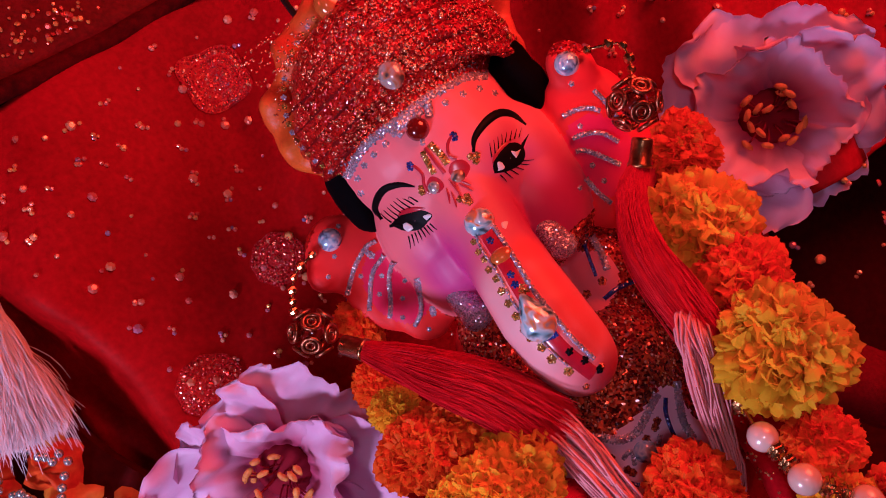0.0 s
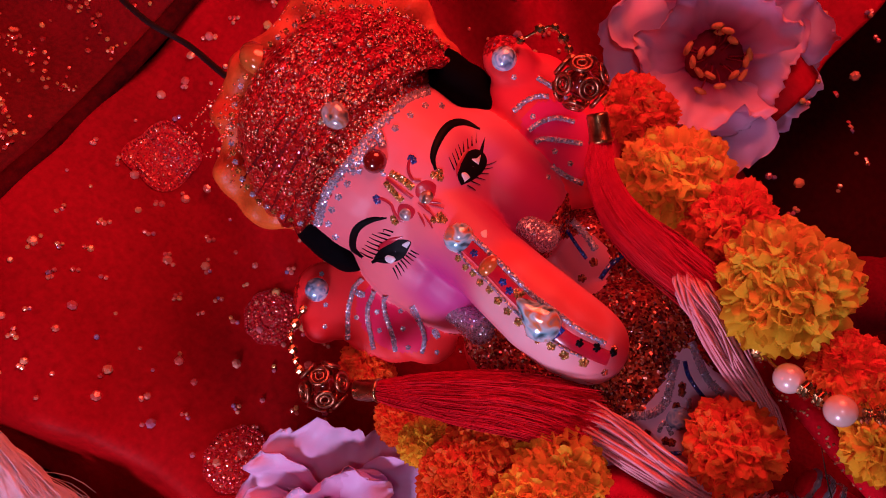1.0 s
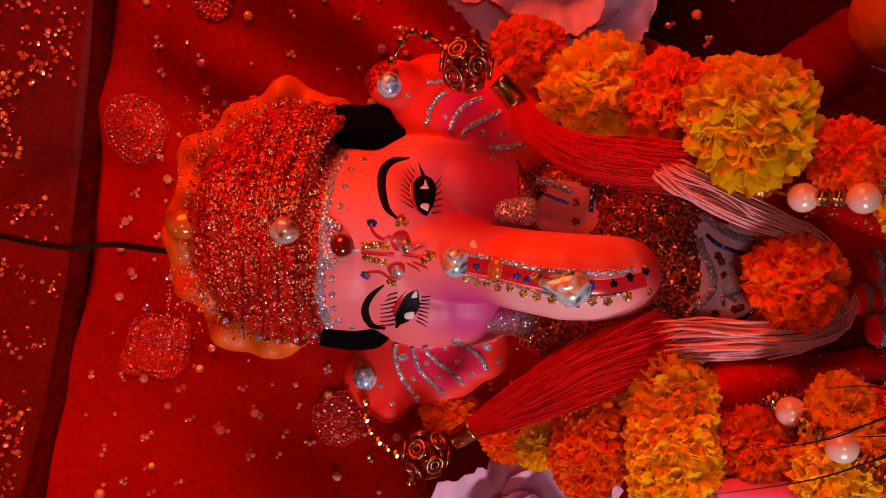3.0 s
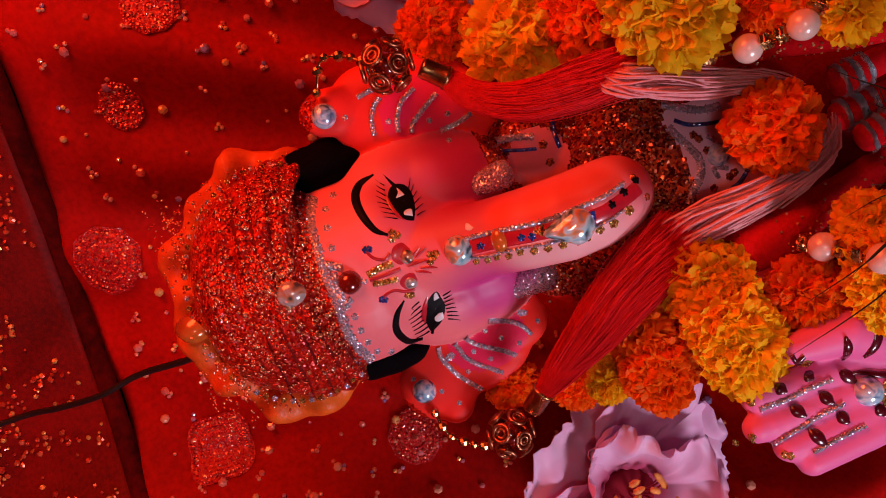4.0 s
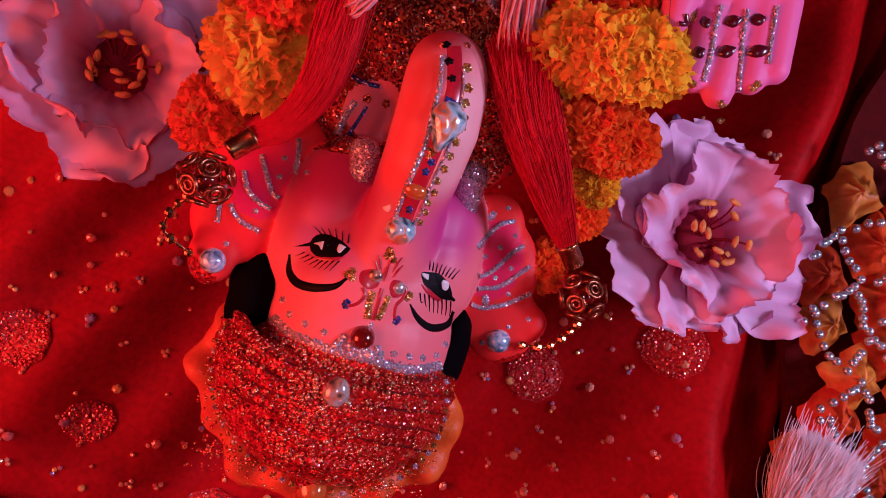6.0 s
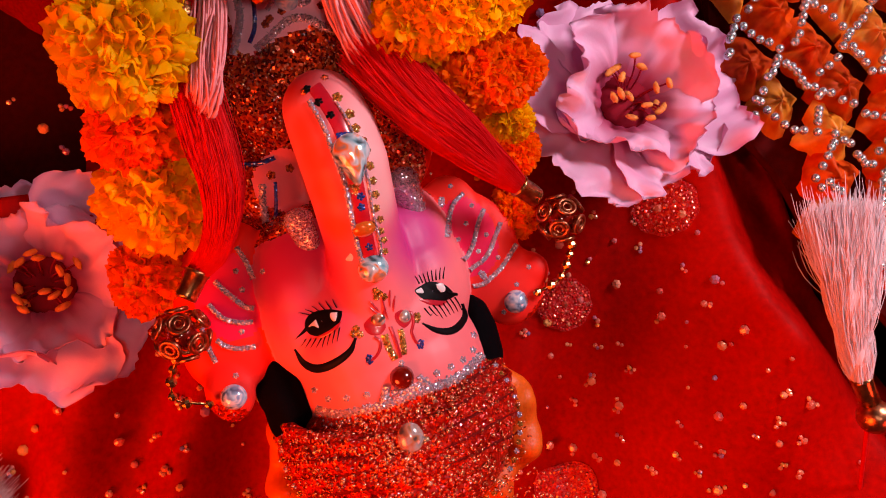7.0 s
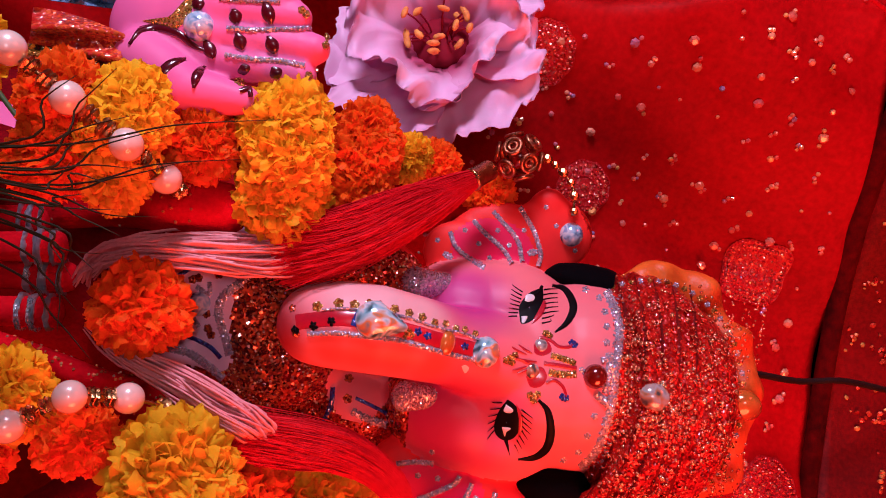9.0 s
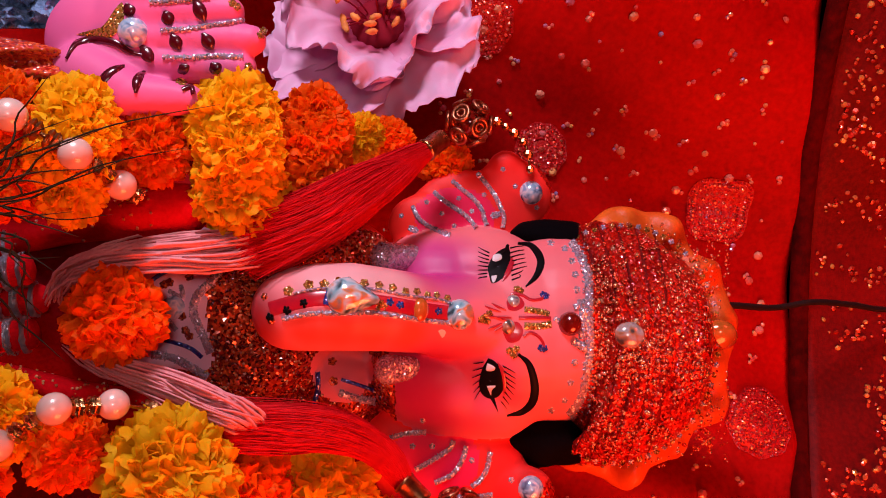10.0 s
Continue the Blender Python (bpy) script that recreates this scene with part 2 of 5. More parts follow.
NECKRED = glitter("red_gold_sequins", (0.24, 0.002, 0.001), (0.95, 0.12, 0.04), 1300, 1.7, metal=0.4)
GEM_CLEAR = gem("clear_crystal", (0.80, 0.88, 0.92))


def refract_tones(m, tones, scale):
    """Foil-backed crystal: reflections inside the stone, painted as noise bands in its base colour."""
    n, l = m.node_tree.nodes, m.node_tree.links
    bs, tc, wv, ramp = n["Principled BSDF"], n.new("ShaderNodeTexCoord"), n.new("ShaderNodeTexNoise"), n.new("ShaderNodeValToRGB")
    wv.inputs["Scale"].default_value, wv.inputs["Detail"].default_value, wv.inputs["Distortion"].default_value = scale, 1, 0.8
    l.new(tc.outputs["Object"], wv.inputs["Vector"])
    el = ramp.color_ramp.elements
    el[0].position, el[0].color, el[1].position, el[1].color = 0.3, (*tones[0], 1), 0.72, (*tones[-1], 1)
    for i, c in enumerate(tones[1:-1]):
        el.new(0.3 + 0.42 * (i + 1) / (len(tones) - 1)).color = (*c, 1)
    l.new(wv.outputs["Fac"], ramp.inputs["Fac"])
    l.new(ramp.outputs["Color"], bs.inputs["Base Color"])


refract_tones(GEM_CLEAR, [(0.04, 0.11, 0.13), (0.30, 0.62, 0.70), (0.70, 0.86, 0.90), (0.85, 0.28, 0.07), (0.10, 0.30, 0.36)], 230)
GEM_BLUE = gem("pale_blue_crystal", (0.50, 0.72, 0.88))
refract_tones(GEM_BLUE, [(0.08, 0.14, 0.25), (0.35, 0.6, 0.8), (0.8, 0.9, 0.95), (0.3, 0.45, 0.7)], 300)
GEM_AMBER = gem("amber_glass", (0.85, 0.20, 0.03))
GEM_RED = gem("red_glass", (0.26, 0.008, 0.004))
GEM_GREY = gem("grey_crystal", (0.35, 0.36, 0.36))
refract_tones(GEM_GREY, [(0.10, 0.09, 0.08), (0.55, 0.24, 0.12), (0.50, 0.46, 0.44), (0.20, 0.19, 0.19)], 300)
CLOTH = material("red_satin_cloth", (0.50, 0.0015, 0.002), 0.55, second=(0.28, 0.001, 0.001), grain=420, big=9, bump=0.12, bump_scale=2600, spec=0.07)
CLOTH_DARK = material("dark_red_cloth", (0.085, 0.0015, 0.0015), 0.8, second=(0.04, 0.001, 0.001), grain=300, big=12, bump=0.15, bump_scale=2200, spec=0.1)
BROCADE = material("red_brocade_cloth", (0.22, 0.002, 0.002), 0.6, second=(0.10, 0.001, 0.001), grain=500, big=30, bump=0.3, bump_scale=1500, spec=0.15)
SEAM_SHADE = material("dark_seam_shade", (0.10, 0.001, 0.001), 0.9, second=(0.03, 0.001, 0.001), grain=300, bump=0.3, spec=0.05)
MARI_Y = material("yellow_marigold_petal", (0.98, 0.61, 0.010), 0.55, second=(0.97, 0.48, 0.006), grain=120, big=45, through_light=0.42, per_object=0.08, spec=0.12)
MARI_G = material("lemon_marigold_petal", (0.99, 0.68, 0.014), 0.55, second=(0.98, 0.56, 0.010), grain=120, big=45, through_light=0.42, per_object=0.06, spec=0.12)
MARI_O = material("orange_marigold_petal", (0.96, 0.19, 0.003), 0.55, second=(0.93, 0.10, 0.002), grain=120, big=45, through_light=0.42, per_object=0.08, spec=0.12)
PINK = material("pink_silk_petal", (0.92, 0.62, 0.82), 0.42, second=(0.90, 0.48, 0.72), grain=160, big=40, bump=0.15, bump_scale=1800, through_light=0.25, spec=0.35)
PINKDEEP = material("deep_pink_silk", (0.30, 0.012, 0.03), 0.7, grain=160, through_light=0.15, spec=0.05)
tint_and_light_spots(PINK, [((0, 0, 0), 0.021, (0.50, 0.02, 0.10))])
ANTHER = material("gold_anther", (0.85, 0.38, 0.06), 0.6, second=(0.5, 0.1, 0.02), grain=500, bump=0.4)
SILK = material("red_silk_thread", (0.74, 0.006, 0.014), 0.6, second=(0.58, 0.003, 0.008), grain=500, spec=0.12)
COTTON = material("pale_pink_thread", (0.84, 0.38, 0.38), 0.6, second=(0.74, 0.24, 0.25), grain=900, spec=0.2)
WHITESILK = material("white_silk_thread", (0.92, 0.80, 0.84), 0.5, grain=500, mix=0.12, spec=0.2)
GOLD = material("antique_gold", (0.72, 0.42, 0.16), 0.26, 1.0, second=(0.30, 0.10, 0.04), grain=500, bump=0.15)
COPPER = material("copper_filigree", (0.72, 0.32, 0.16), 0.3, 1.0, second=(0.25, 0.06, 0.03), grain=600, bump=0.2)
STEEL = material("bright_bead_metal", (0.72, 0.88, 0.88), 0.16, 0.8, grain=400, mix=0.2)
PEARL = material("cream_pearl", (0.84, 0.66, 0.54), 0.3, 0.1, second=(0.78, 0.56, 0.46), grain=200, coat=1.0)
VELVET = material("red_velvet", (0.66, 0.004, 0.012), 0.85, second=(0.50, 0.002, 0.008), grain=900, bump=0.3, spec=0.05)
ROBE = material("dark_red_robe", (0.20, 0.002, 0.005), 0.9, second=(0.12, 0.001, 0.003), grain=900, bump=0.3, spec=0.05)
GRASS = material("dark_green_blade", (0.014, 0.022, 0.008), 0.6, second=(0.03, 0.018, 0.008), grain=200, per_object=0.3, spec=0.15)
CORD = material("black_cord", (0.01, 0.006, 0.006), 0.5, grain=900, bump=0.5)
SWEET = material("orange_sweet", (0.50, 0.11, 0.015), 0.6, second=(0.36, 0.06, 0.01), grain=260, bump=0.8, bump_scale=500, spec=0.2)
PLASTIC = gem("pale_blue_film", (0.30, 0.50, 0.78), rough=0.06, body=0.0)
FOIL = material("silver_foil", (0.85, 0.92, 0.95), 0.28, 0.8, second=(0.55, 0.55, 0.62), grain=700, bump=0.4)
SLEEVE = glitter("orange_red_glitter", (0.55, 0.008, 0.004), (1.0, 0.16, 0.03), 1400, 1.0, rough=0.35, metal=0.1)
NETORANGE = material("orange_gathered_cloth", (0.80, 0.10, 0.006), 0.6, second=(0.5, 0.03, 0.003), grain=240, big=60, through_light=0.2, per_object=0.25, spec=0.2)
PLASTER = material("room_plaster", (0.14, 0.07, 0.06), 0.85, grain=30, bump=0.1)
GREENGOLD = glitter("green_gold_trim", (0.01, 0.05, 0.03), (0.75, 0.6, 0.2), 800, 1.2)
EMBROID = glitter("red_sequin_embroidery", (0.42, 0.002, 0.004), (0.60, 0.008, 0.010), 1300, 0.7, rough=0.45, metal=0.05, coat=0.15)


def flake_material(name, tones, metal=0.85):
    """Loose glitter flakes, each of its own tone."""
    m = bpy.data.materials.new(name)
    m.use_nodes = True
    n, l = m.node_tree.nodes, m.node_tree.links
    bs, geo, ramp = n["Principled BSDF"], n.new("ShaderNodeNewGeometry"), n.new("ShaderNodeValToRGB")
    el = ramp.color_ramp.elements
    el[0].color, el[1].color = (*tones[0], 1), (*tones[-1], 1)
    for i, c in enumerate(tones[1:-1]):
        el.new((i + 1) / (len(tones) - 1)).color = (*c, 1)
    l.new(geo.outputs["Random Per Island"], ramp.inputs["Fac"])
    l.new(ramp.outputs["Color"], bs.inputs["Base Color"])
    bs.inputs["Metallic"].default_value, bs.inputs["Roughness"].default_value = metal, 0.26
    bs.inputs["Coat Weight"].default_value, bs.inputs["Coat Roughness"].default_value, bs.inputs["Coat IOR"].default_value = 0.6, 0.14, 1.6
    return m


FLAKE = flake_material("turban_flakes", [(0.9, 0.05, 0.02), (1.0, 0.14, 0.05), (1.0, 0.45, 0.20), (0.9, 0.07, 0.03), (1.0, 0.72, 0.45)], 0.75)
FLAKE_GOLD = flake_material("gold_flakes", [(0.35, 0.03, 0.01), (0.95, 0.42, 0.12), (1.0, 0.70, 0.35), (0.5, 0.06, 0.02), (1.0, 0.85, 0.60)], 0.6)

# ---- the setting ----
def slab(name, lo, hi, mat, kind="structure", label="", category=""):
    bm = bmesh.new()
    bmesh.ops.create_cube(bm, size=1)
    for v in bm.verts:
        v.co = Vector([(lo[i] + hi[i]) / 2 + v.co[i] * (hi[i] - lo[i]) for i in range(3)])
    ob = part(name, bm, mat)
    return tagged(ob, label, category, "", kind)


slab("floor", (-0.75, -1.0, -0.80), (0.75, 0.42, -0.75), PLASTER, label="plain dim room floor", category="floor")
slab("wall_north", (-0.75, 0.42, -0.75), (0.75, 0.50, 0.95), PLASTER, label="plain dim plaster wall", category="wall")
slab("wall_south", (-0.75, -1.08, -0.75), (0.75, -1.0, 0.95), PLASTER, label="plain dim plaster wall", category="wall")
slab("wall_west", (-0.83, -1.0, -0.75), (-0.75, 0.42, 0.95), PLASTER, label="plain dim plaster wall", category="wall")
slab("wall_east", (0.75, -1.0, -0.75), (0.83, 0.42, 0.95), PLASTER, label="plain dim plaster wall", category="wall")
slab("ceiling", (-0.75, -1.0, 0.95), (0.75, 0.42, 1.03), PLASTER, label="plain dim plaster ceiling", category="ceiling")


def table():
    t = thing("altar_table", (0, 0.05, -0.75), "low altar table covered in dark red cloth", "table")
    bm = bmesh.new()
    bmesh.ops.create_cube(bm, size=1)
    for v in bm.verts:
        v.co = Vector((v.co.x * 0.9, v.co.y * 0.56 + 0.05, v.co.z * 0.04 - 0.02))
    bmesh.ops.bevel(bm, geom=bm.edges[:], offset=0.006, segments=2, affect="EDGES")
    part("tabletop", bm, CLOTH_DARK, t)
    for x in (-0.4, 0.4):
        for y in (-0.18, 0.28):
            bm = bmesh.new()
            bmesh.ops.create_cone(bm, cap_ends=True, segments=16, radius1=0.018, radius2=0.024, depth=0.712, matrix=Matrix.Translation((x, y, -0.395)))
            part("leg", bm, HAIR, t)


table()


def ease(q):
    q = max(0, min(1, q))
    return q * q * (3 - 2 * q)


def cloth_side(z):
    """Where the satin ends beside the beaded hanging."""
    return -0.1235 - 0.15 * max(0, z - 0.25) - 0.34 * max(0, z - 0.307) + 0.0012 * math.sin(z * 70)


def cloth_base(x):
    """The cloth is drawn in behind the figure and comes forward on both sides."""
    return 0.118 - 0.060 * ease((x - 0.01) / 0.13) - 0.048 * ease((-x - 0.035) / 0.12)


def cloth_depth(x, z):
    """Depth of the hanging red cloth: soft slanting folds."""
    y = cloth_base(x) + 0.034 * ease((cloth_side(z) - x) / 0.024)
    s = x * 0.86 - (z - 0.3) * 0.5
    y += 0.0045 * math.sin(s * 62 + 1.3 * math.sin(z * 9)) + 0.0016 * math.sin(s * 151 + 2 + z * 11)
    right = max(0, min(1, (x - 0.02) / 0.05)) * max(0.15, min(1, (0.42 - z) / 0.06))
    s = x * 0.94 - (z - 0.3) * 0.34
    y += right * (0.0042 * math.sin(s * 150 + 2 * noise.noise(Vector((x * 7, z * 7, 8)))) + 0.0035 * math.sin(s * 77 + 1))
    y -= 0.0028 / (1 + math.exp(-(x + 0.046) * 900)) * max(0, min(1, (0.41 - z) / 0.02))
    y += 0.007 * noise.noise(Vector((x * 9, z * 9, 0.3))) * min(1, max(0.2, (0.42 - z) / 0.05)) + 0.0012 * noise.noise(Vector((x * 45, z * 45, 4)))
    return y


def seam(x):
    """Height of the hem where the satin meets the brocade."""
    k = (cloth_base(x) + 0.216) / 0.318
    p = (x + 0.024) / k - 0.024
    return 0.258 + k * (0.1519 + 0.0974 * p + 0.70 * p * p * (0.3 if p > 0 else 1.0))



def sheet(name, x0, x1, nx, nz, lo, hi, depth, thick, mat, label, category, parent=None):
    verts, faces = [], []
    for i in range(nx + 1):
        for j in range(nz + 1):
            q = j / nz
            xa, xb = x0(q), x1(q)
            x = xa + (xb - xa) * i / nx
            z = lo(x) + (hi(x) - lo(x)) * q
            verts.append((x, depth(x, z), z))
    n = len(verts)
    verts += [(x, y + thick, z) for x, y, z in verts]
    g = lambda i, j: i * (nz + 1) + j
    for i in range(nx):
        for j in range(nz):
            a = (g(i, j), g(i + 1, j), g(i + 1, j + 1), g(i, j + 1))
            faces += [a, tuple(k + n for k in reversed(a))]
    rim = [g(i, 0) for i in range(nx + 1)] + [g(nx, j) for j in range(1, nz + 1)] + [g(i, nz) for i in range(nx - 1, -1, -1)] + [g(0, j) for j in range(nz - 1, 0, -1)]
    for k, a in enumerate(rim):
        b = rim[(k + 1) % len(rim)]
        faces.append((b, a, a + n, b + n))
    ob = part(name, pydata(name, verts, faces), mat, parent)
    return tagged(ob, label, category, "", "structure") if parent is None else ob


def brocade_depth(x, z):
    return cloth_base(x) - 0.003 + 0.003 * math.sin(x * 50 + z * 20) + 0.0035 * noise.noise(Vector((x * 14, z * 14, 6)))


backdrop = sheet("backdrop_cloth", lambda q: cloth_side(0.39 * q) - 0.034, lambda q: 0.42, 150, 130, lambda x: 0.001 + 0.205 * max(0, min(1, (x - 0.045) / 0.055)) ** 1.5, lambda x: seam(x) - 0.0022, cloth_depth, 0.0012, CLOTH,
                 "hanging red satin cloth scattered with small sequins", "cloth")
sheet("backdrop_brocade", lambda q: -0.42, lambda q: 0.42, 160, 50, lambda x: seam(x) + 0.0022, lambda x: 0.66, brocade_depth, 0.0015, BROCADE,
      "red and gold sequin brocade hanging above the satin cloth", "cloth")
# Added dark sheet: stands in for shaded cloth where the satin stops short.
sheet("backdrop_shade_sheet", lambda q: -0.44, lambda q: 0.44, 60, 60, lambda x: 0.001, lambda x: 0.66, lambda x, z: 0.150 + 0.008 * math.sin(x * 33) + 0.004 * math.sin(z * 25 + x * 40), 0.002, CLOTH_DARK,
      "dark red sheet added behind, standing in for shaded cloth", "cloth")
# Dark tube along the seam, drawn in place of the fold's shadow.
seam_strip = tube_data(spline([(x, cloth_base(x) - 0.002, seam(x)) for x in np.linspace(-0.25, 0.42, 40)], 100), 0.0042, 8)
tagged(part("trim", pydata("trim", *seam_strip), SEAM_SHADE), "dark strip standing in for the fold shadow between the two red cloths", "trim", "", "structure")

# ---- the figure ----
def capsule(a, b, ra, rb, n=9):
    return [(a.lerp(b, i / (n - 1)), (ra + (rb - ra) * i / (n - 1),) * 3) for i in range(n)]


TRUNK = [(880, 572, 0.017, 0.0135), (815, 563, 0.0125, 0.0125), (750, 556, 0.0075, 0.0115), (680, 548, 0.000, 0.0118), (620, 543, -0.0035, 0.0122),
         (570, 543, -0.004, 0.0122), (535, 546, -0.0025, 0.0118), (517, 549, -0.0005, 0.0112)]
TRUNK_AXIS = [(at(*q[:3]), q[3]) for q in TRUNK]


def on_trunk(p):
    for (a, ra), (b, rb) in zip(TRUNK_AXIS, TRUNK_AXIS[1:]):
        f = max(0, min(1, (p - a).dot(b - a) / (b - a).length_squared))
        if (p - a.lerp(b, f)).length < ra + (rb - ra) * f + 0.0016:
            return True
    return False


TUSKS = [(at(738, 650, 0.014), at(682, 655, 0.008), 0.0042), (at(735, 455, 0.022), at(676, 458, 0.014), 0.0048)]


def figure_forms():
    """Overlapping round forms (centre, half sizes) of the seated elephant-headed figure."""
    f = []
    c = lambda u, v, y, *r: f.append((at(u, v, y), r if len(r) == 3 else (r[0],) * 3))
    # head, cheeks, trunk
    c(905, 588, 0.034, 0.030, 0.031, 0.034)
    c(975, 582, 0.033, 0.0305, 0.029, 0.026)
    c(790, 505, 0.032, 0.0175, 0.020, 0.0245)
    c(790, 668, 0.028, 0.0185, 0.020, 0.0250)
    c(850, 500, 0.032, 0.0180, 0.020, 0.0230)
    c(850, 680, 0.029, 0.0180, 0.020, 0.0230)
    chain = TRUNK
    for (a, b) in zip(chain, chain[1:]):
        f.extend(capsule(at(*a[:3]), at(*b[:3]), a[3], b[3], 7))
    c(490, 565, 0.014, 0.010)
    # turban with rolled tiers
    c(1100, 610, 0.034, 0.0365, 0.034, 0.0235)
    c(1128, 613, 0.036, 0.0345, 0.032, 0.0225)
    c(1070, 607, 0.036, 0.0345, 0.034, 0.0160)
    c(1250, 600, 0.034, 0.005)
    for k, (u, r) in enumerate(((1056, 0.0358), (1086, 0.0375), (1116, 0.0377), (1146, 0.0362), (1174, 0.0335))):
        for i in range(80):
            a = 2 * math.pi * i / 80
            q = at(u, 606 + (u - 1062) * 0.08, 0.036)
            f.append((q + Vector((math.cos(a) * (r + 0.0004), math.sin(a) * (r - 0.0022), -0.010 * math.cos(a) ** 2)), (0.0023,) * 3))
    # ears
    c(835, 388, 0.040, 0.0165, 0.0045, 0.0215)
    c(905, 345, 0.041, 0.0125, 0.0040, 0.0140)
    c(895, 300, 0.041, 0.0065, 0.0036, 0.0065)
    c(940, 345, 0.041, 0.0085, 0.0040, 0.0070)
    c(760, 400, 0.038, 0.0110, 0.0045, 0.0140)
    c(775, 815, 0.022, 0.0190, 0.0045, 0.0215)
    c(850, 845, 0.020, 0.0150, 0.0045, 0.0150)
    c(925, 868, 0.018, 0.0080, 0.0040, 0.0100)
    c(705, 790, 0.022, 0.0120, 0.0045, 0.0120)
    # neck, chest, belly, seat
    c(560, 590, 0.052, 0.034, 0.028, 0.040)
    c(420, 575, 0.034, 0.030, 0.028, 0.034)
    c(300, 565, 0.036, 0.032, 0.030, 0.034)
    c(600, 690, 0.028, 0.011, 0.010, 0.013)
    c(560, 745, 0.032, 0.015, 0.012, 0.018)
    c(600, 460, 0.034, 0.014, 0.012, 0.018)
    f.append((Vector((0.006, 0.045, 0.105)), (0.056, 0.042, 0.062)))
    f.append((Vector((0.006, 0.030, 0.038)), (0.098, 0.062, 0.038)))
    f.append((Vector((-0.055, 0.006, 0.045)), (0.048, 0.040, 0.030)))
    f.append((Vector((0.067, 0.006, 0.045)), (0.048, 0.040, 0.030)))
    # arm with the raised palm
    f.extend(capsule(Vector((-0.030, 0.045, 0.192)), Vector((-0.088, 0.040, 0.130)), 0.014, 0.013, 10))
    f.extend(capsule(Vector((-0.088, 0.040, 0.130)), at(190, 70, 0.014), 0.013, 0.009, 10))
    c(180, 72, -0.004, 0.0150, 0.0075, 0.0150)
    c(235, 64, -0.006, 0.0155, 0.0070, 0.0130)
    for v, tip in ((-16, 395), (22, 424), (72, 462), (122, 446)):
        f.extend(capsule(at(250, v * 0.85 + 8, -0.008), at(tip - 18, v, -0.009), 0.0052, 0.0042, 9))
    f.extend(capsule(at(150, 130, -0.008), at(235, 172, -0.014), 0.0085, 0.0062, 6))
    f.extend(capsule(at(235, 172, -0.014), at(335, 176, -0.014), 0.0062, 0.0040, 7))
    # arm that holds the sweet
    f.extend(capsule(Vector((0.045, 0.045, 0.192)), Vector((0.098, 0.035, 0.135)), 0.014, 0.013, 10))
    f.extend(capsule(Vector((0.098, 0.035, 0.135)), Vector((0.089, -0.010, 0.125)), 0.013, 0.011, 8))
    f.append((Vector((0.086, -0.016, 0.127)), (0.020, 0.018, 0.008)))
    return f


def remeshed(forms, voxel, turns):
    data = merge(*[([c + Vector((x * r[0], y * r[1], z * r[2])) for x, y, z in UNIT[0]], UNIT[1]) for c, r in forms])
    me = pydata("figure_forms", *data)
    ob = new("figure_forms", me)
    rm = ob.modifiers.new("remesh", "REMESH")
    rm.mode, rm.voxel_size = "VOXEL", voxel
    sm = ob.modifiers.new("smooth", "SMOOTH")
    sm.factor, sm.iterations = 0.5, turns
    dg = bpy.context.evaluated_depsgraph_get()
    out = bpy.data.meshes.new_from_object(ob.evaluated_get(dg))
    bpy.data.objects.remove(ob)
    bpy.data.meshes.remove(me)
    return out


UNIT = ball_data(1, 30, 18)
STATUE_MATS = [SKIN, BODY, EAR, EAR_PINK, HAND, HAIR, TURBAN, RIM, NECK, NECKRED, SILVER, BLUE, GOLDGLIT, INK, WHITE, MAROON, REDPAINT, GEM_CLEAR, GEM_BLUE, GEM_AMBER, GEM_RED, GEM_GREY, ROBE, FOLD_SHADE, FLAKE, FLAKE_GOLD]
SLOT = {m.name: i for i, m in enumerate(STATUE_MATS)}


def head_groups():
    rows = []
    for c, r in figure_forms():
        u, v = chart(c)
        if c.z < 0.225 or u > 1040:
            continue
        flat = r[1] < 0.0048 and r[2] > 0.005
        rows.append((c, r, "ear" if flat else "head"))
    return rows


def nearest_group(p):
    best, name = 9e9, "head"
    for c, r, g in HEAD_GROUPS:
        q = Vector(((p.x - c.x) / r[0], (p.y - c.y) / r[1], (p.z - c.z) / r[2])).length
        q = abs(q - 1) * min(r)
        if q < best:
            best, name = q, g
    return name


HEAD_GROUPS = head_groups()


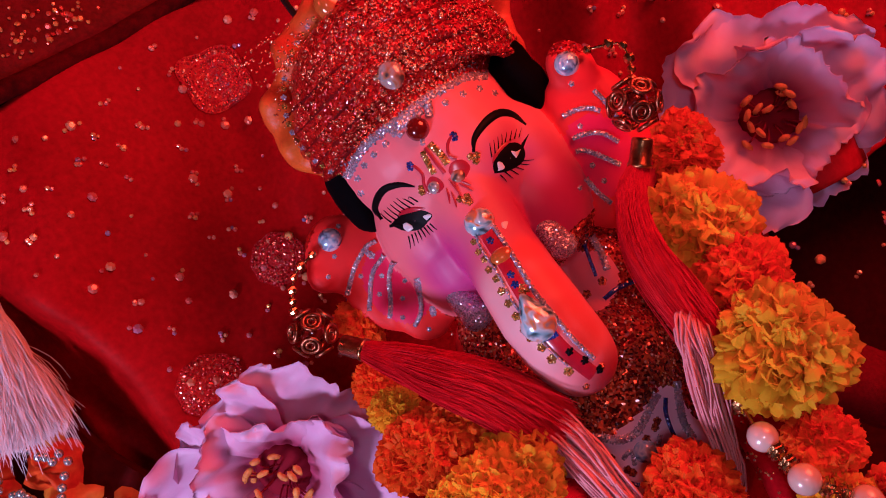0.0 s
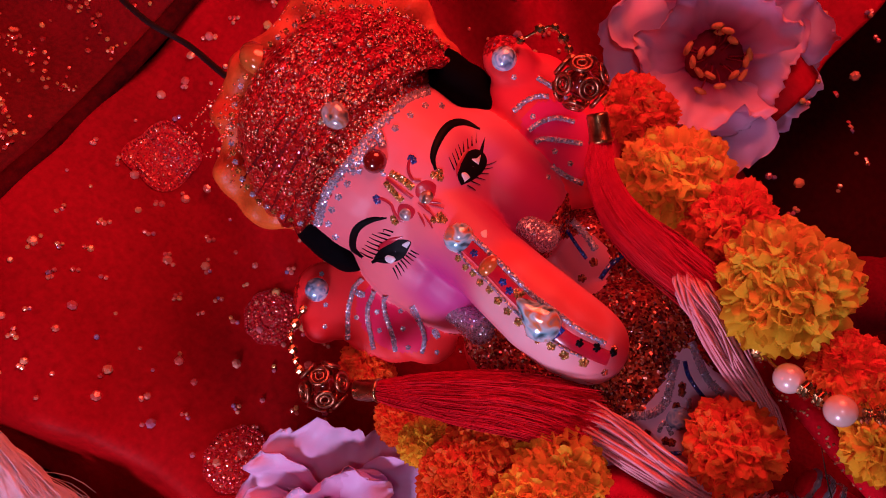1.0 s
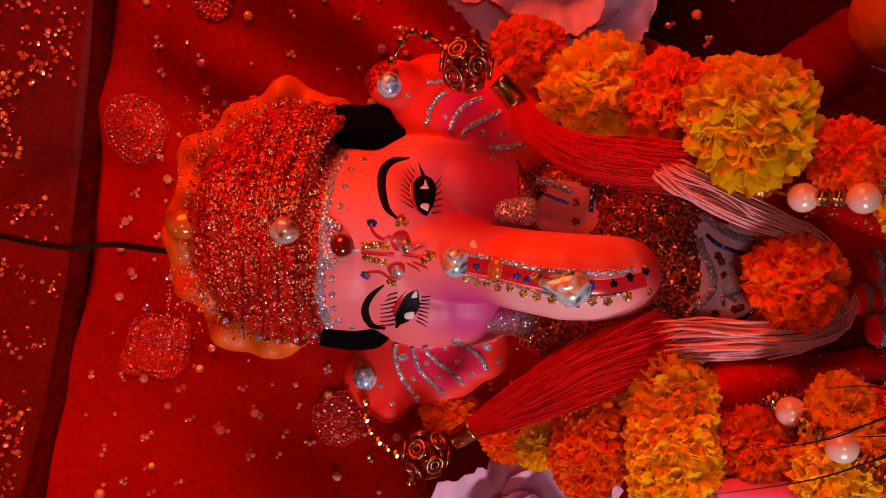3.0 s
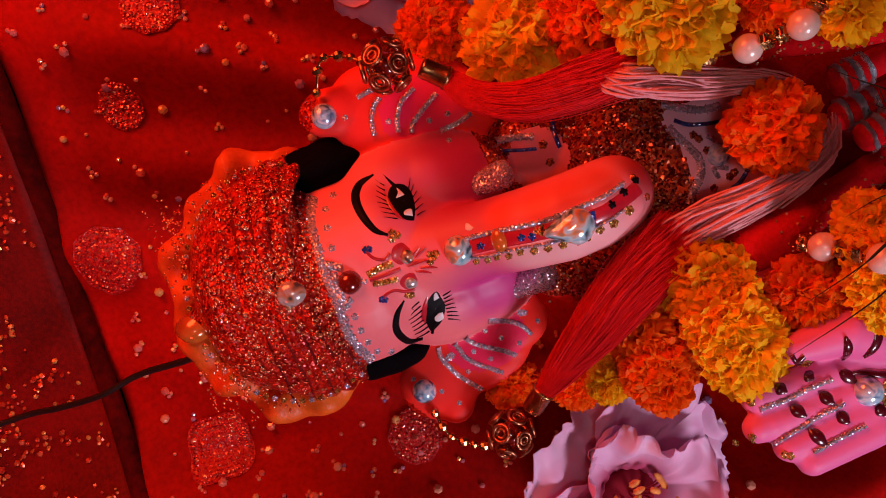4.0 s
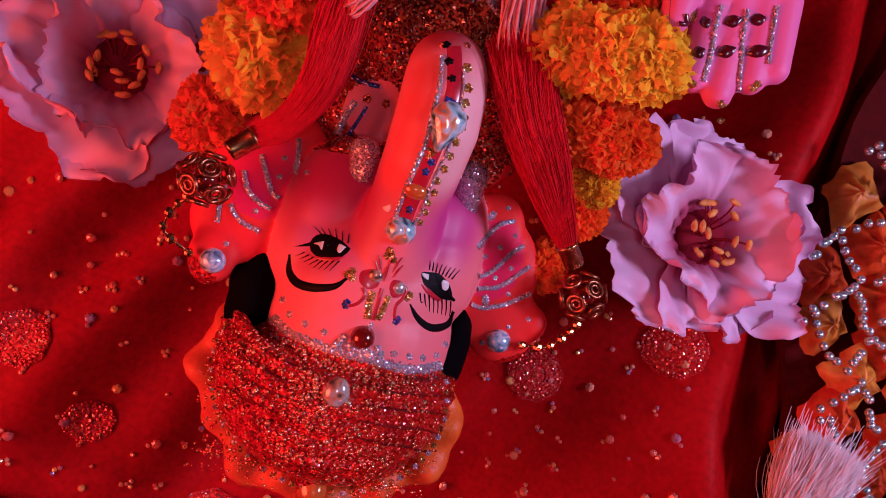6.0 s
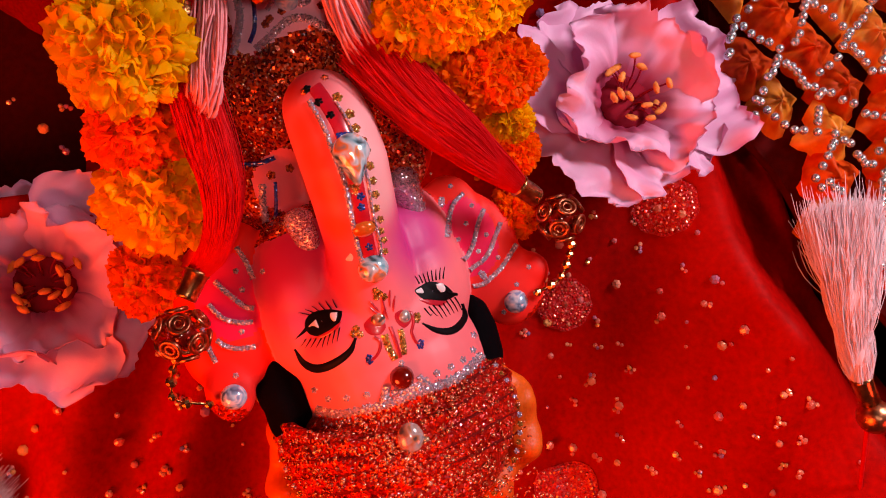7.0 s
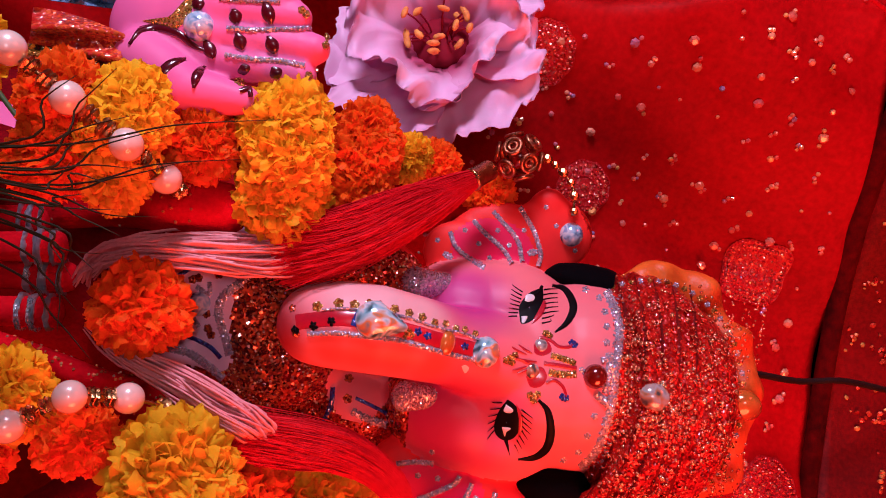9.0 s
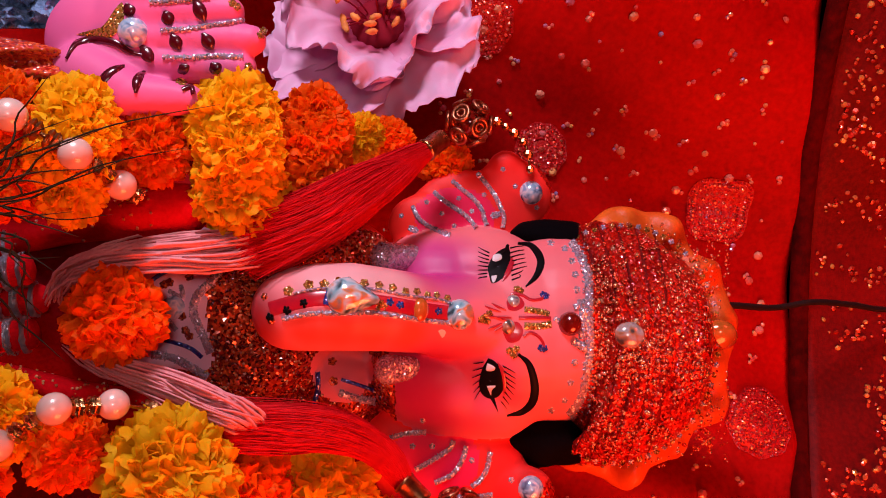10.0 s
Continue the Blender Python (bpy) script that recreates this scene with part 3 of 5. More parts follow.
def region(p):
    u, v = chart(p)
    y = p.y
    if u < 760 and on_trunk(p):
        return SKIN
    edge = 1043 - 0.0011 * (v - 590) ** 2
    if u > edge and p.z > 0.27:
        return TURBAN
    if p.z > 0.225 and u > 640 and (v < 470 or v > 690):
        if nearest_group(p) == "ear":
            if v < 560:
                return EAR_PINK if ((u - 805) / 72) ** 2 + ((v - 382) / 50) ** 2 < 1 else EAR
            return EAR_PINK if ((u - 770) / 80) ** 2 + ((v - 815) / 62) ** 2 < 1 else EAR
    if p.x < -0.030 and y < 0.018 and p.z < 0.215:
        return HAND
    if p.x > 0.05 and y < 0.02 and p.z < 0.18:
        return HAND
    trunk_half = 85 if u < 640 else 105
    if u < 650 or (u < 700 and abs(v - 548) > trunk_half and y > 0.010) or u < 440 or (u < 470 and y > 0.008) or (u < 690 and y > 0.018) or (u < 720 and y > 0.034):
        if ((u - 606) / 56) ** 2 + ((v - 655) / 56 + 0.15 * noise.noise(Vector((u * 0.03, v * 0.03, 1)))) ** 2 < 1:
            return SKIN
        if u > 470:
            return NECKRED
        if u > 365 + 0.0016 * (v - 545) ** 2 * (1 if v < 640 else 0.4):
            return NECK
        if v > 655 and u > 250:
            return NECKRED
        if u < 232 or abs(p.x - 0.008) > 0.034:
            return ROBE
        return BODY
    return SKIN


class Decor:
    """Painted strokes, glitter lines and stones laid on the figure from the front."""

    def __init__(self, base):
        self.tree = BVHTree.FromPolygons([v.co.copy() for v in base.vertices], [tuple(p.vertices) for p in base.polygons])
        self.verts, self.faces, self.mats = [], [], []

    def touch(self, u, v):
        hit, normal, _, _ = self.tree.ray_cast(CHART.translation, way(u, v))
        if hit is None:
            return at(u, v, 0.03), Vector((0, -1, 0))
        return hit, (normal if normal.y < 0 else -normal)

    def add(self, data, mat):
        o = len(self.verts)
        self.verts += list(data[0])
        self.faces += [tuple(i + o for i in f) for f in data[1]]
        self.mats += [SLOT[mat.name]] * len(data[1])

    def stroke(self, points, width, mat, lift=0.00025, n=None, taper=False, wob=0.0):
        """A raised line of paint through chart points; width in chart units."""
        p = spline([Vector((a, b, 0)) for a, b in points], n or max(4, (14 if wob else 6) * len(points)))
        verts, faces = [], []
        for i, q in enumerate(p):
            d = (p[min(i + 1, len(p) - 1)] - p[max(i - 1, 0)])
            d = Vector((-d.y, d.x, 0)).normalized()
            f = i / (len(p) - 1)
            w = width * (math.sin(math.pi * min(0.97, max(0.06, f))) ** 0.6 if taper == 2 else (1.02 - f) if taper else 1.0) / 2
            w *= 1 + wob * noise.noise(Vector((i * 0.9, points[0][0], points[0][1])))
            for s, up in ((-1, 0), (-0.6, 1), (0.6, 1), (1, 0)):
                e = q + d * w * s
                h, nn = self.touch(e.x, e.y)
                verts.append(h + nn * (lift * up * (1 + 1.1 * wob * noise.noise(Vector((i * 1.7, s * 3, points[0][1])))) + 0.00004 - 0.00012 * (1 - up)))
        for i in range(len(p) - 1):
            for k in range(3):
                faces.append((i * 4 + k, i * 4 + k + 1, i * 4 + k + 5, i * 4 + k + 4))
        self.add((verts, faces), mat)

    def patch(self, outline, mat, lift=0.0002):
        """A filled flat shape with a closed outline in chart units."""
        p = spline([Vector((a, b, 0)) for a, b in list(outline) + [outline[0]]], 6 * len(outline) + 1)[:-1]
        c = sum(p, Vector()) / len(p)
        verts, faces = [], []
        for ring in (0.0, 0.4, 0.75, 1.0):
            for q in p:
                e = c + (q - c) * ring
                h, nn = self.touch(e.x, e.y)
                verts.append(h + nn * (lift if ring < 0.9 else lift * 0.3))
        n = len(p)
        for r in range(3):
            for i in range(n):
                j = (i + 1) % n
                faces.append((r * n + i, r * n + j, (r + 1) * n + j, (r + 1) * n + i))
        self.add((verts, faces), mat)

    def stone(self, u, v, ru, rv, mat, height=0.6, drop=0.0, sink=0.15, seg=20, spin=0.0):
        """A domed stone; half sizes in metres along and across the figure. drop: one end drawn to a point."""
        h, nn = self.touch(u, v)
        up = Vector((0, 0, 1))
        up = (up - nn * up.dot(nn)).normalized()
        side = up.cross(nn)
        up, side = up * math.cos(spin) + side * math.sin(spin), side * math.cos(spin) - up * math.sin(spin)
        verts, faces = [], []
        rings = max(3, seg // 4)
        for i in range(rings + 1):
            a = math.pi / 2 * i / rings
            for j in range(seg):
                b = 2 * math.pi * j / seg
                cu, cv = math.cos(b), math.sin(b)
                k = 1 + drop * max(0, cu) ** 3
                w = 1 - drop * 0.6 * max(0, cu)
                verts.append(h + up * (ru * cu * k * math.cos(a)) + side * (rv * cv * w * math.cos(a)) + nn * (min(ru, rv) * height * math.sin(a) - min(ru, rv) * sink))
        for i in range(rings):
            for j in range(seg):
                k = (j + 1) % seg
                faces.append((i * seg + j, i * seg + k, (i + 1) * seg + k, (i + 1) * seg + j))
        self.add((verts, faces), mat)

    def flakes(self, n, lo, hi, r, mat, keep, seed):
        """Single glitter flakes strewn over a stretch of the figure, each with its own tilt."""
        rr = random.Random(seed)
        for _ in range(n):
            u, v = rr.uniform(lo[0], hi[0]), rr.uniform(lo[1], hi[1])
            if noise.noise(Vector((u * 0.012, v * 0.012, seed))) < rr.uniform(-0.55, 0.25):
                continue
            h, nn = self.touch(u, v)
            if region(h) not in keep:
                continue
            m = aim(h + nn * 0.0003, nn + Vector((rr.uniform(-0.7, 0.7), rr.uniform(-0.7, 0.7), rr.uniform(-0.7, 0.7))), rr.random() * 6)
            q = r * rr.uniform(0.6, 1.25)
            self.add(([m @ Vector((q * math.cos(k * 1.0472), q * math.sin(k * 1.0472), z)) for z in (-0.0001, 0.0001) for k in range(6)],
                      [tuple(range(6, 12)), tuple(reversed(range(6)))] + [(k, (k + 1) % 6, 6 + (k + 1) % 6, 6 + k) for k in range(6)]), mat)

    def dots(self, points, r, mat, height=0.7):
        for u, v in points:
            for k in range(5):
                a = k * 1.2566 + u
                self.stone(u + math.cos(a) * r * 3600, v + math.sin(a) * r * 3600, r * 0.55, r * 0.55, mat, height, seg=6)
            self.stone(u, v, r * 0.6, r * 0.6, mat, height * 1.3, seg=6)


def decorate(d):
    # eyes: lids, whites, pupils, lashes, brows
    for side in (0, 1):
        if side == 0:
            d.patch([(900, 436), (878, 448), (864, 470), (866, 490), (872, 502), (890, 492), (902, 470), (903, 450)], INK)
            d.patch([(905, 455), (910, 465), (903, 485), (888, 500), (893, 485), (900, 468)], REDPAINT, 0.0003)
            d.patch([(871, 463), (873, 452), (886, 450), (888, 459), (878, 464)], WHITE, 0.0004)
            d.patch([(869, 489), (880, 488), (876, 499), (871, 500)], WHITE, 0.0004)
            d.dots([(881, 473)], 0.0005, SILVER)
            d.stroke([(899, 434), (893, 446), (884, 452)], 6, INK)
            d.stroke([(916, 431), (938, 434), (953, 450), (957, 468), (948, 490), (930, 508)], 15, INK, taper=2)
            for k in range(8):
                d.stroke([(866 - k * 0.6, 448 + k * 6), (855 - k * 0.6, 443 + k * 7), (846, 438 + k * 8)], 2.4, INK, taper=True, n=6)
            for k in range(8):
                d.stroke([(902 + k * 0.5, 440 + k * 8), (914 + k, 437 + k * 7.6), (926 + k * 1.2 - max(0, k - 5) * 8, 436 + k * 7.2)], 2.6, INK, taper=True, n=6)
        else:
            d.patch([(864, 634), (853, 655), (848, 680), (853, 698), (868, 706), (884, 700), (893, 680), (889, 655), (876, 640)], INK)
            d.patch([(880, 640), (892, 655), (897, 680), (892, 700), (890, 680), (886, 655)], REDPAINT, 0.0003)
            d.patch([(863, 642), (860, 655), (872, 657), (877, 650)], WHITE, 0.0004)
            d.patch([(861, 682), (878, 682), (871, 690), (869, 700), (864, 690)], WHITE, 0.0004)
            d.dots([(868, 674)], 0.0005, SILVER)
            d.stroke([(870, 702), (877, 718), (882, 731)], 8, INK, taper=True)
            d.stroke([(917, 627), (936, 645), (946, 680), (943, 710), (925, 729), (897, 736)], 17, INK, taper=2)
            for k in range(6):
                d.stroke([(856 - k * 1.2, 641 + k * 10), (845, 643 + k * 11), (835 + abs(k - 2) * 1.5, 643 + k * 13)], 2.4, INK, taper=True, n=6)
            for k in range(8):
                d.stroke([(890 + min(k, 4) * 1.5 - max(0, k - 4) * 3, 648 + k * 9), (901 - max(0, k - 4) * 3, 654 + k * 9), (912 - max(0, k - 3) * 3.5, 660 + k * 9.5)], 2.6, INK, taper=True, n=6)
    # forehead mark
    d.stroke([(902, 530), (908, 520), (925, 523), (940, 531), (958, 529), (962, 522)], 6, REDPAINT)
    d.patch([(896, 535), (904, 522), (920, 525), (928, 540), (915, 550), (900, 548)], REDPAINT)
    d.patch([(890, 590), (896, 575), (915, 570), (926, 585), (918, 603), (900, 606)], REDPAINT)
    d.stroke([(926, 596), (938, 589), (952, 595), (960, 605), (963, 615)], 6, REDPAINT)
    for (u0, v0, u1, v1) in ((858, 542, 886, 552), (870, 537, 895, 549), (858, 560, 905, 562), (872, 560, 900, 568), (864, 582, 888, 572), (874, 586, 895, 574)):
        d.stroke([(u0, v0), ((u0 + u1) / 2, (v0 + v1) / 2 + 1), (u1, v1)], 4.5, REDPAINT, taper=2)
    d.stroke([(918, 563), (945, 563), (975, 564)], 8, REDPAINT)
    d.stroke([(928, 548), (945, 550), (972, 556)], 12, GOLDGLIT, wob=0.8)
    d.stroke([(928, 577), (950, 578), (976, 574)], 14, GOLDGLIT, wob=0.8)
    d.dots([(858, 562), (852, 566), (862, 568), (866, 556), (915, 512), (921, 515), (908, 623), (914, 618), (902, 621), (909, 629)], 0.0011, GOLDGLIT)
    d.dots([(962, 522), (966, 524), (963, 617), (958, 616)], 0.0011, BLUE)
    d.stone(909, 533, 0.0021, 0.0021, GEM_GREY)
    d.stone(900, 579, 0.0022, 0.0022, GEM_GREY)
    d.stone(1010, 573, 0.0036, 0.0036, GEM_RED, 1.0)
    d.dots([(984, 565), (988, 568)], 0.0008, SILVER)
    for u, v in ((975, 430), (1000, 440), (1012, 462), (1018, 486), (1021, 513), (1017, 642), (1010, 678), (999, 709), (975, 727)):
        d.dots([(u, v)], 0.0011, SILVER)
    d.stroke([(1012, 428), (1035, 470), (1043, 515), (1042, 560), (1045, 600), (1040, 650), (1030, 700), (1008, 735)], 16, SILVER, 0.0006, wob=0.7)
    d.stroke([(1015, 545), (1028, 540), (1040, 535)], 12, SILVER, 0.0006)
    d.stroke([(1014, 603), (1028, 612), (1040, 620)], 16, SILVER, 0.0006)
    d.stroke([(1028, 530), (1032, 560), (1030, 600)], 14, SILVER, 0.0006, wob=0.6)
    # trunk: red band, silver borders, stones
    d.stroke([(835, 560), (800, 556), (755, 550), (700, 540), (650, 533), (600, 528), (550, 530), (505, 540), (478, 548)], 30, REDPAINT)
    d.stroke([(800, 572), (770, 570), (720, 563), (660, 554), (600, 555), (550, 556), (500, 565)], 10, SILVER, 0.0006, wob=0.8)
    d.stroke([(800, 537), (770, 530), (715, 523), (665, 513), (600, 510), (555, 513), (520, 520)], 5, SILVER, 0.0005, wob=0.8)
    d.stroke([(585, 515), (580, 528), (578, 540)], 16, BLUE, 0.0006)
    for u, v in ((776, 551), (708, 540), (690, 535)):
        d.dots([(u, v)], 0.0013, BLUE)
    d.dots([(675, 537), (668, 532), (680, 542), (670, 543)], 0.0011, GOLDGLIT)
    for k, (u, v) in enumerate(((792, 527), (773, 522), (757, 522), (738, 516), (718, 516), (695, 509), (671, 505), (645, 501), (618, 498), (600, 498), (574, 503), (546, 504), (510, 515))):
        d.dots([(u, v)], 0.0010 + 0.00004 * k, GOLDGLIT)
    for u, v in ((538, 537), (508, 549), (478, 562)):
        d.dots([(u, v)], 0.0013, INK)
    d.dots([(468, 525), (480, 568)], 0.0011, NECK)
    d.stone(815, 557, 0.0043, 0.0045, GEM_CLEAR, 0.9)
    d.dots([(811, 552), (818, 558), (815, 563)], 0.0009, GOLDGLIT)
    d.stone(745, 549, 0.0026, 0.0034, GEM_AMBER, 0.8)
    d.stone(614, 524, 0.0056, 0.0052, GEM_CLEAR, 0.8, drop=0.55, seg=32)
    d.patch([(775, 586), (782, 583), (789, 588), (783, 598)], WHITE)
    # folds of the turban: dark strokes painted in for the shade between tiers
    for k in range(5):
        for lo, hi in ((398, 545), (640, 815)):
            d.stroke([(1066 + 29 * k - (0.0011 - 0.00008 * k) * (v - 590) ** 2, v) for v in (lo, lo + (hi - lo) / 3, lo + 2 * (hi - lo) / 3, hi)], 6, FOLD_SHADE, 0.00015, taper=2, wob=1.6)
    d.flakes(1500, (1000, 395), (1290, 830), 0.00042, FLAKE, (TURBAN,), 3)
    d.flakes(1300, (1040, 430), (1260, 800), 0.00072, FLAKE, (TURBAN,), 5)
    d.flakes(2600, (300, 380), (690, 800), 0.00040, FLAKE_GOLD, (NECK, NECKRED), 7)
    d.flakes(200, (1030, 430), (1050, 735), 0.00035, SILVER, (TURBAN, SKIN), 9)
    # turban stones
    d.stone(1120, 594, 0.0054, 0.0040, GEM_GREY, 0.8, drop=0.5, seg=28)
    d.stone(1275, 592, 0.0060, 0.0048, GEM_AMBER, 1.2, drop=0.3)
    for a in range(-30, 215, 5):
        b = math.radians(a)
        p = at(1092, 610, 0.031) + Vector((0.0388 * math.cos(b), 0, 0.0335 * math.sin(b)))
        d.dots([chart(p)], 0.0009, SILVER if a % 10 else GOLDGLIT)
    # ears: silver lines, dots, stones
    for pts in (((845, 307), (860, 325), (875, 345), (885, 365), (892, 385), (890, 405)), ((800, 320), (820, 337), (838, 352), (852, 370), (858, 390), (862, 400)),
                ((768, 340), (785, 355), (803, 367), (822, 380), (835, 393), (843, 405)), ((730, 365), (740, 385), (755, 398), (775, 408), (797, 417))):
        d.stroke(pts, 9, SILVER, 0.0006, wob=0.7)
    d.dots([(728, 405), (735, 408), (874, 382), (880, 380)], 0.0011, SILVER)
    for u, v in ((890, 300), (912, 330), (857, 345), (812, 351), (835, 374), (804, 400), (755, 358), (782, 378), (710, 382), (950, 368)):
        d.dots([(u, v)], 0.0008, SILVER)
    d.stone(940, 341, 0.0040, 0.0040, GEM_BLUE, 0.9)
    for pts in (((690, 775), (720, 768), (755, 765)), ((735, 832), (765, 815), (795, 795), (803, 780)), ((770, 855), (800, 840), (818, 815), (825, 790)), ((835, 862), (850, 850), (862, 830), (868, 800)), ((800, 880), (840, 880), (872, 876))):
        d.stroke(pts, 10, SILVER, 0.0006, wob=0.7)
    for u, v in ((730, 790), (765, 790), (748, 745), (905, 850), (835, 815), (700, 800)):
        d.dots([(u, v)], 0.0009, SILVER)
    d.stone(940, 866, 0.0040, 0.0040, GEM_BLUE, 0.9)
    # chest: silver scrolls, blue lines, stone
    d.stroke([(388, 480), (372, 500), (350, 522), (342, 550), (350, 575), (362, 600), (372, 625)], 16, SILVER, 0.0008, wob=0.8)
    d.stroke([(265, 500), (285, 485), (305, 478), (325, 474)], 8, BLUE, 0.0006)
    d.stroke([(278, 600), (310, 607), (338, 617), (358, 633)], 8, BLUE, 0.0006)
    d.stroke([(268, 628), (300, 632), (330, 645), (368, 668)], 15, SILVER, 0.0008, wob=0.8)
    d.stroke([(320, 505), (322, 525), (298, 515)], 9, SILVER, 0.0006, wob=0.8)
    d.stroke([(300, 570), (312, 585)], 10, SILVER, 0.0006)
    d.dots([(300, 500), (290, 504), (335, 490), (328, 585), (335, 595), (322, 560)], 0.0013, NECK)
    d.stone(306, 545, 0.0036, 0.0036, GEM_BLUE, 0.9)
    d.stroke([(562, 658), (563, 685), (556, 715), (551, 730)], 9, BLUE, 0.0006)
    d.stroke([(604, 672), (630, 680), (664, 692)], 7, BLUE, 0.0006)
    d.dots([(588, 640), (590, 675), (475, 665)], 0.0014, NECK)
    d.stroke([(600, 695), (630, 705), (665, 712)], 14, SILVER, 0.0006, wob=0.9)
    # palm: stripes, glitter, stone
    for pts in (((265, 5), (320, 2), (372, -4)), ((285, 55), (330, 52), (380, 44), (430, 36)), ((288, 102), (330, 103), (380, 100), (430, 102))):
        d.stroke(pts, 9, SILVER, 0.0007, wob=0.8)
    for u0, v0, u1, v1 in ((225, 8, 232, 30), (292, 20, 302, 45), (345, 0, 362, 38), (304, 62, 318, 88), (360, 60, 376, 88), (320, 115, 330, 130), (375, 112, 388, 130), (250, 82, 270, 110)):
        d.stroke([(u0, v0), ((u0 + u1) / 2, (v0 + v1) / 2), (u1, v1)], 25, MAROON, 0.0006, taper=2)
    d.stroke([(118, 105), (135, 78), (165, 70), (200, 75), (230, 92), (258, 100)], 14, MAROON, 0.0005, taper=2)
    d.stroke([(180, 172), (178, 150), (195, 128), (220, 118)], 18, MAROON, 0.0005, taper=2)
    d.stroke([(240, 165), (243, 142), (256, 126)], 19, MAROON, 0.0005, taper=2)
    d.patch([(135, 62), (180, 50), (215, 5), (218, 40), (195, 68), (165, 66)], GOLDGLIT, 0.0005)
    d.stone(234, 57, 0.0040, 0.0040, GEM_BLUE, 0.9)
    d.dots([(412, 6), (420, 12), (462, 62), (466, 55), (318, 144), (324, 146), (440, 118)], 0.0012, GOLDGLIT)
    d.stroke([(322, 160), (338, 155), (342, 168)], 9, MAROON, 0.0006)


def rim_data():
    """The ruffled gilt rim that stands up behind the turban."""
    verts, faces = [], []
    n, m = 160, 14
    o = at(1090, 610, 0.040)
    for i in range(n):
        a = math.radians(-38) + math.radians(256) * i / (n - 1)
        w = 1 + 0.034 * math.sin(a * 7 + 2.5 * noise.noise(Vector((a * 1.3, 4, 0)))) + 0.05 * noise.noise(Vector((a * 2.2, 1, 0)))
        d = Vector((math.cos(a), 0, math.sin(a)))
        c = o + Vector((0.0405 * d.x * w, 0.002 * math.sin(a * 15 + 1), 0.0350 * d.z * w))
        end = min(1, 12 * min(i, n - 1 - i) / n + 0.15)
        for j in range(m):
            b = 2 * math.pi * j / m
            r = 0.0046 * end * (1 + 0.22 * math.sin(a * 12 + b) + 0.25 * noise.noise(Vector((a * 5, b, 2))))
            verts.append(c + d * (r * 1.15 * math.cos(b)) + Vector((0, 0.9 * r * math.sin(b), 0)))
    for i in range(n - 1):
        for j in range(m):
            k = (j + 1) % m
            faces.append((i * m + j, i * m + k, (i + 1) * m + k, (i + 1) * m + j))
    return verts, faces


def statue():
    base = remeshed(figure_forms(), 0.001, 6)
    d = Decor(base)
    decorate(d)
    d.add(rim_data(), RIM)
    for place, half in ((at(982, 424, 0.039), (0.0066, 0.0130, 0.0165)), (at(955, 768, 0.031), (0.0100, 0.0150, 0.0190))):
        hv, hf = ball_data(1, 36, 24, half, place)
        d.add(([v + (v - place) * 0.10 * noise.noise(v * 160) for v in hv], hf), HAIR)
    for a, b, r in TUSKS:
        d.add(tube_data([a.lerp(b, k / 9) for k in range(10)] + [b + (b - a).normalized() * r * 0.7 * q for q in (0.5, 0.85, 1.0)], [r * (0.8 + 0.03 * k) for k in range(10)] + [r * 0.85, r * 0.5, r * 0.05], 16), SILVER)
    nv = len(base.vertices)
    slots = [SLOT[region(p.center).name] for p in base.polygons]
    verts = [v.co.copy() for v in base.vertices] + d.verts
    faces = [tuple(p.vertices) for p in base.polygons] + [tuple(i + nv for i in f) for f in d.faces]
    me = pydata("elephant_headed_statue", verts, faces)
    for m in STATUE_MATS:
        me.materials.append(m)
    me.polygons.foreach_set("material_index", slots + d.mats)
    bpy.data.meshes.remove(base)
    ob = new("elephant_headed_statue", me)
    return tagged(ob, "painted pink elephant-headed statue with red glitter turban and stones", "statue")


statue()

# ---- loose things ----
def sequin_material():
    m = bpy.data.materials.new("loose_sequin")
    m.use_nodes = True
    n, l = m.node_tree.nodes, m.node_tree.links
    bs, geo, ramp = n["Principled BSDF"], n.new("ShaderNodeNewGeometry"), n.new("ShaderNodeValToRGB")
    el = ramp.color_ramp.elements
    el[0].color, el[1].color = (1.0, 0.55, 0.14, 1), (0.30, 0.26, 0.55, 1)
    for pos, c in ((0.3, (1.0, 0.42, 0.26, 1)), (0.5, (0.80, 0.10, 0.09, 1)), (0.62, (1.0, 0.45, 0.24, 1)), (0.85, (0.85, 0.22, 0.24, 1))):
        el.new(pos).color = c
    l.new(geo.outputs["Random Per Island"], ramp.inputs["Fac"])
    l.new(ramp.outputs["Color"], bs.inputs["Base Color"])
    bs.inputs["Metallic"].default_value, bs.inputs["Roughness"].default_value = 0.4, 0.22
    bs.inputs["Coat Weight"].default_value = 0.8
    return m


SEQ = sequin_material()
BROCADE_SEQ = flake_material("brocade_sequin", [(0.45, 0.006, 0.004), (0.95, 0.14, 0.05), (0.6, 0.02, 0.01), (1.0, 0.45, 0.10), (0.8, 0.06, 0.05)], 0.45)
rng = random.Random(7)


def cloth_normal(x, z):
    e = 0.002
    return Vector((-(cloth_depth(x + e, z) - cloth_depth(x - e, z)) / (2 * e), 1, -(cloth_depth(x, z + e) - cloth_depth(x, z - e)) / (2 * e))).normalized() * -1


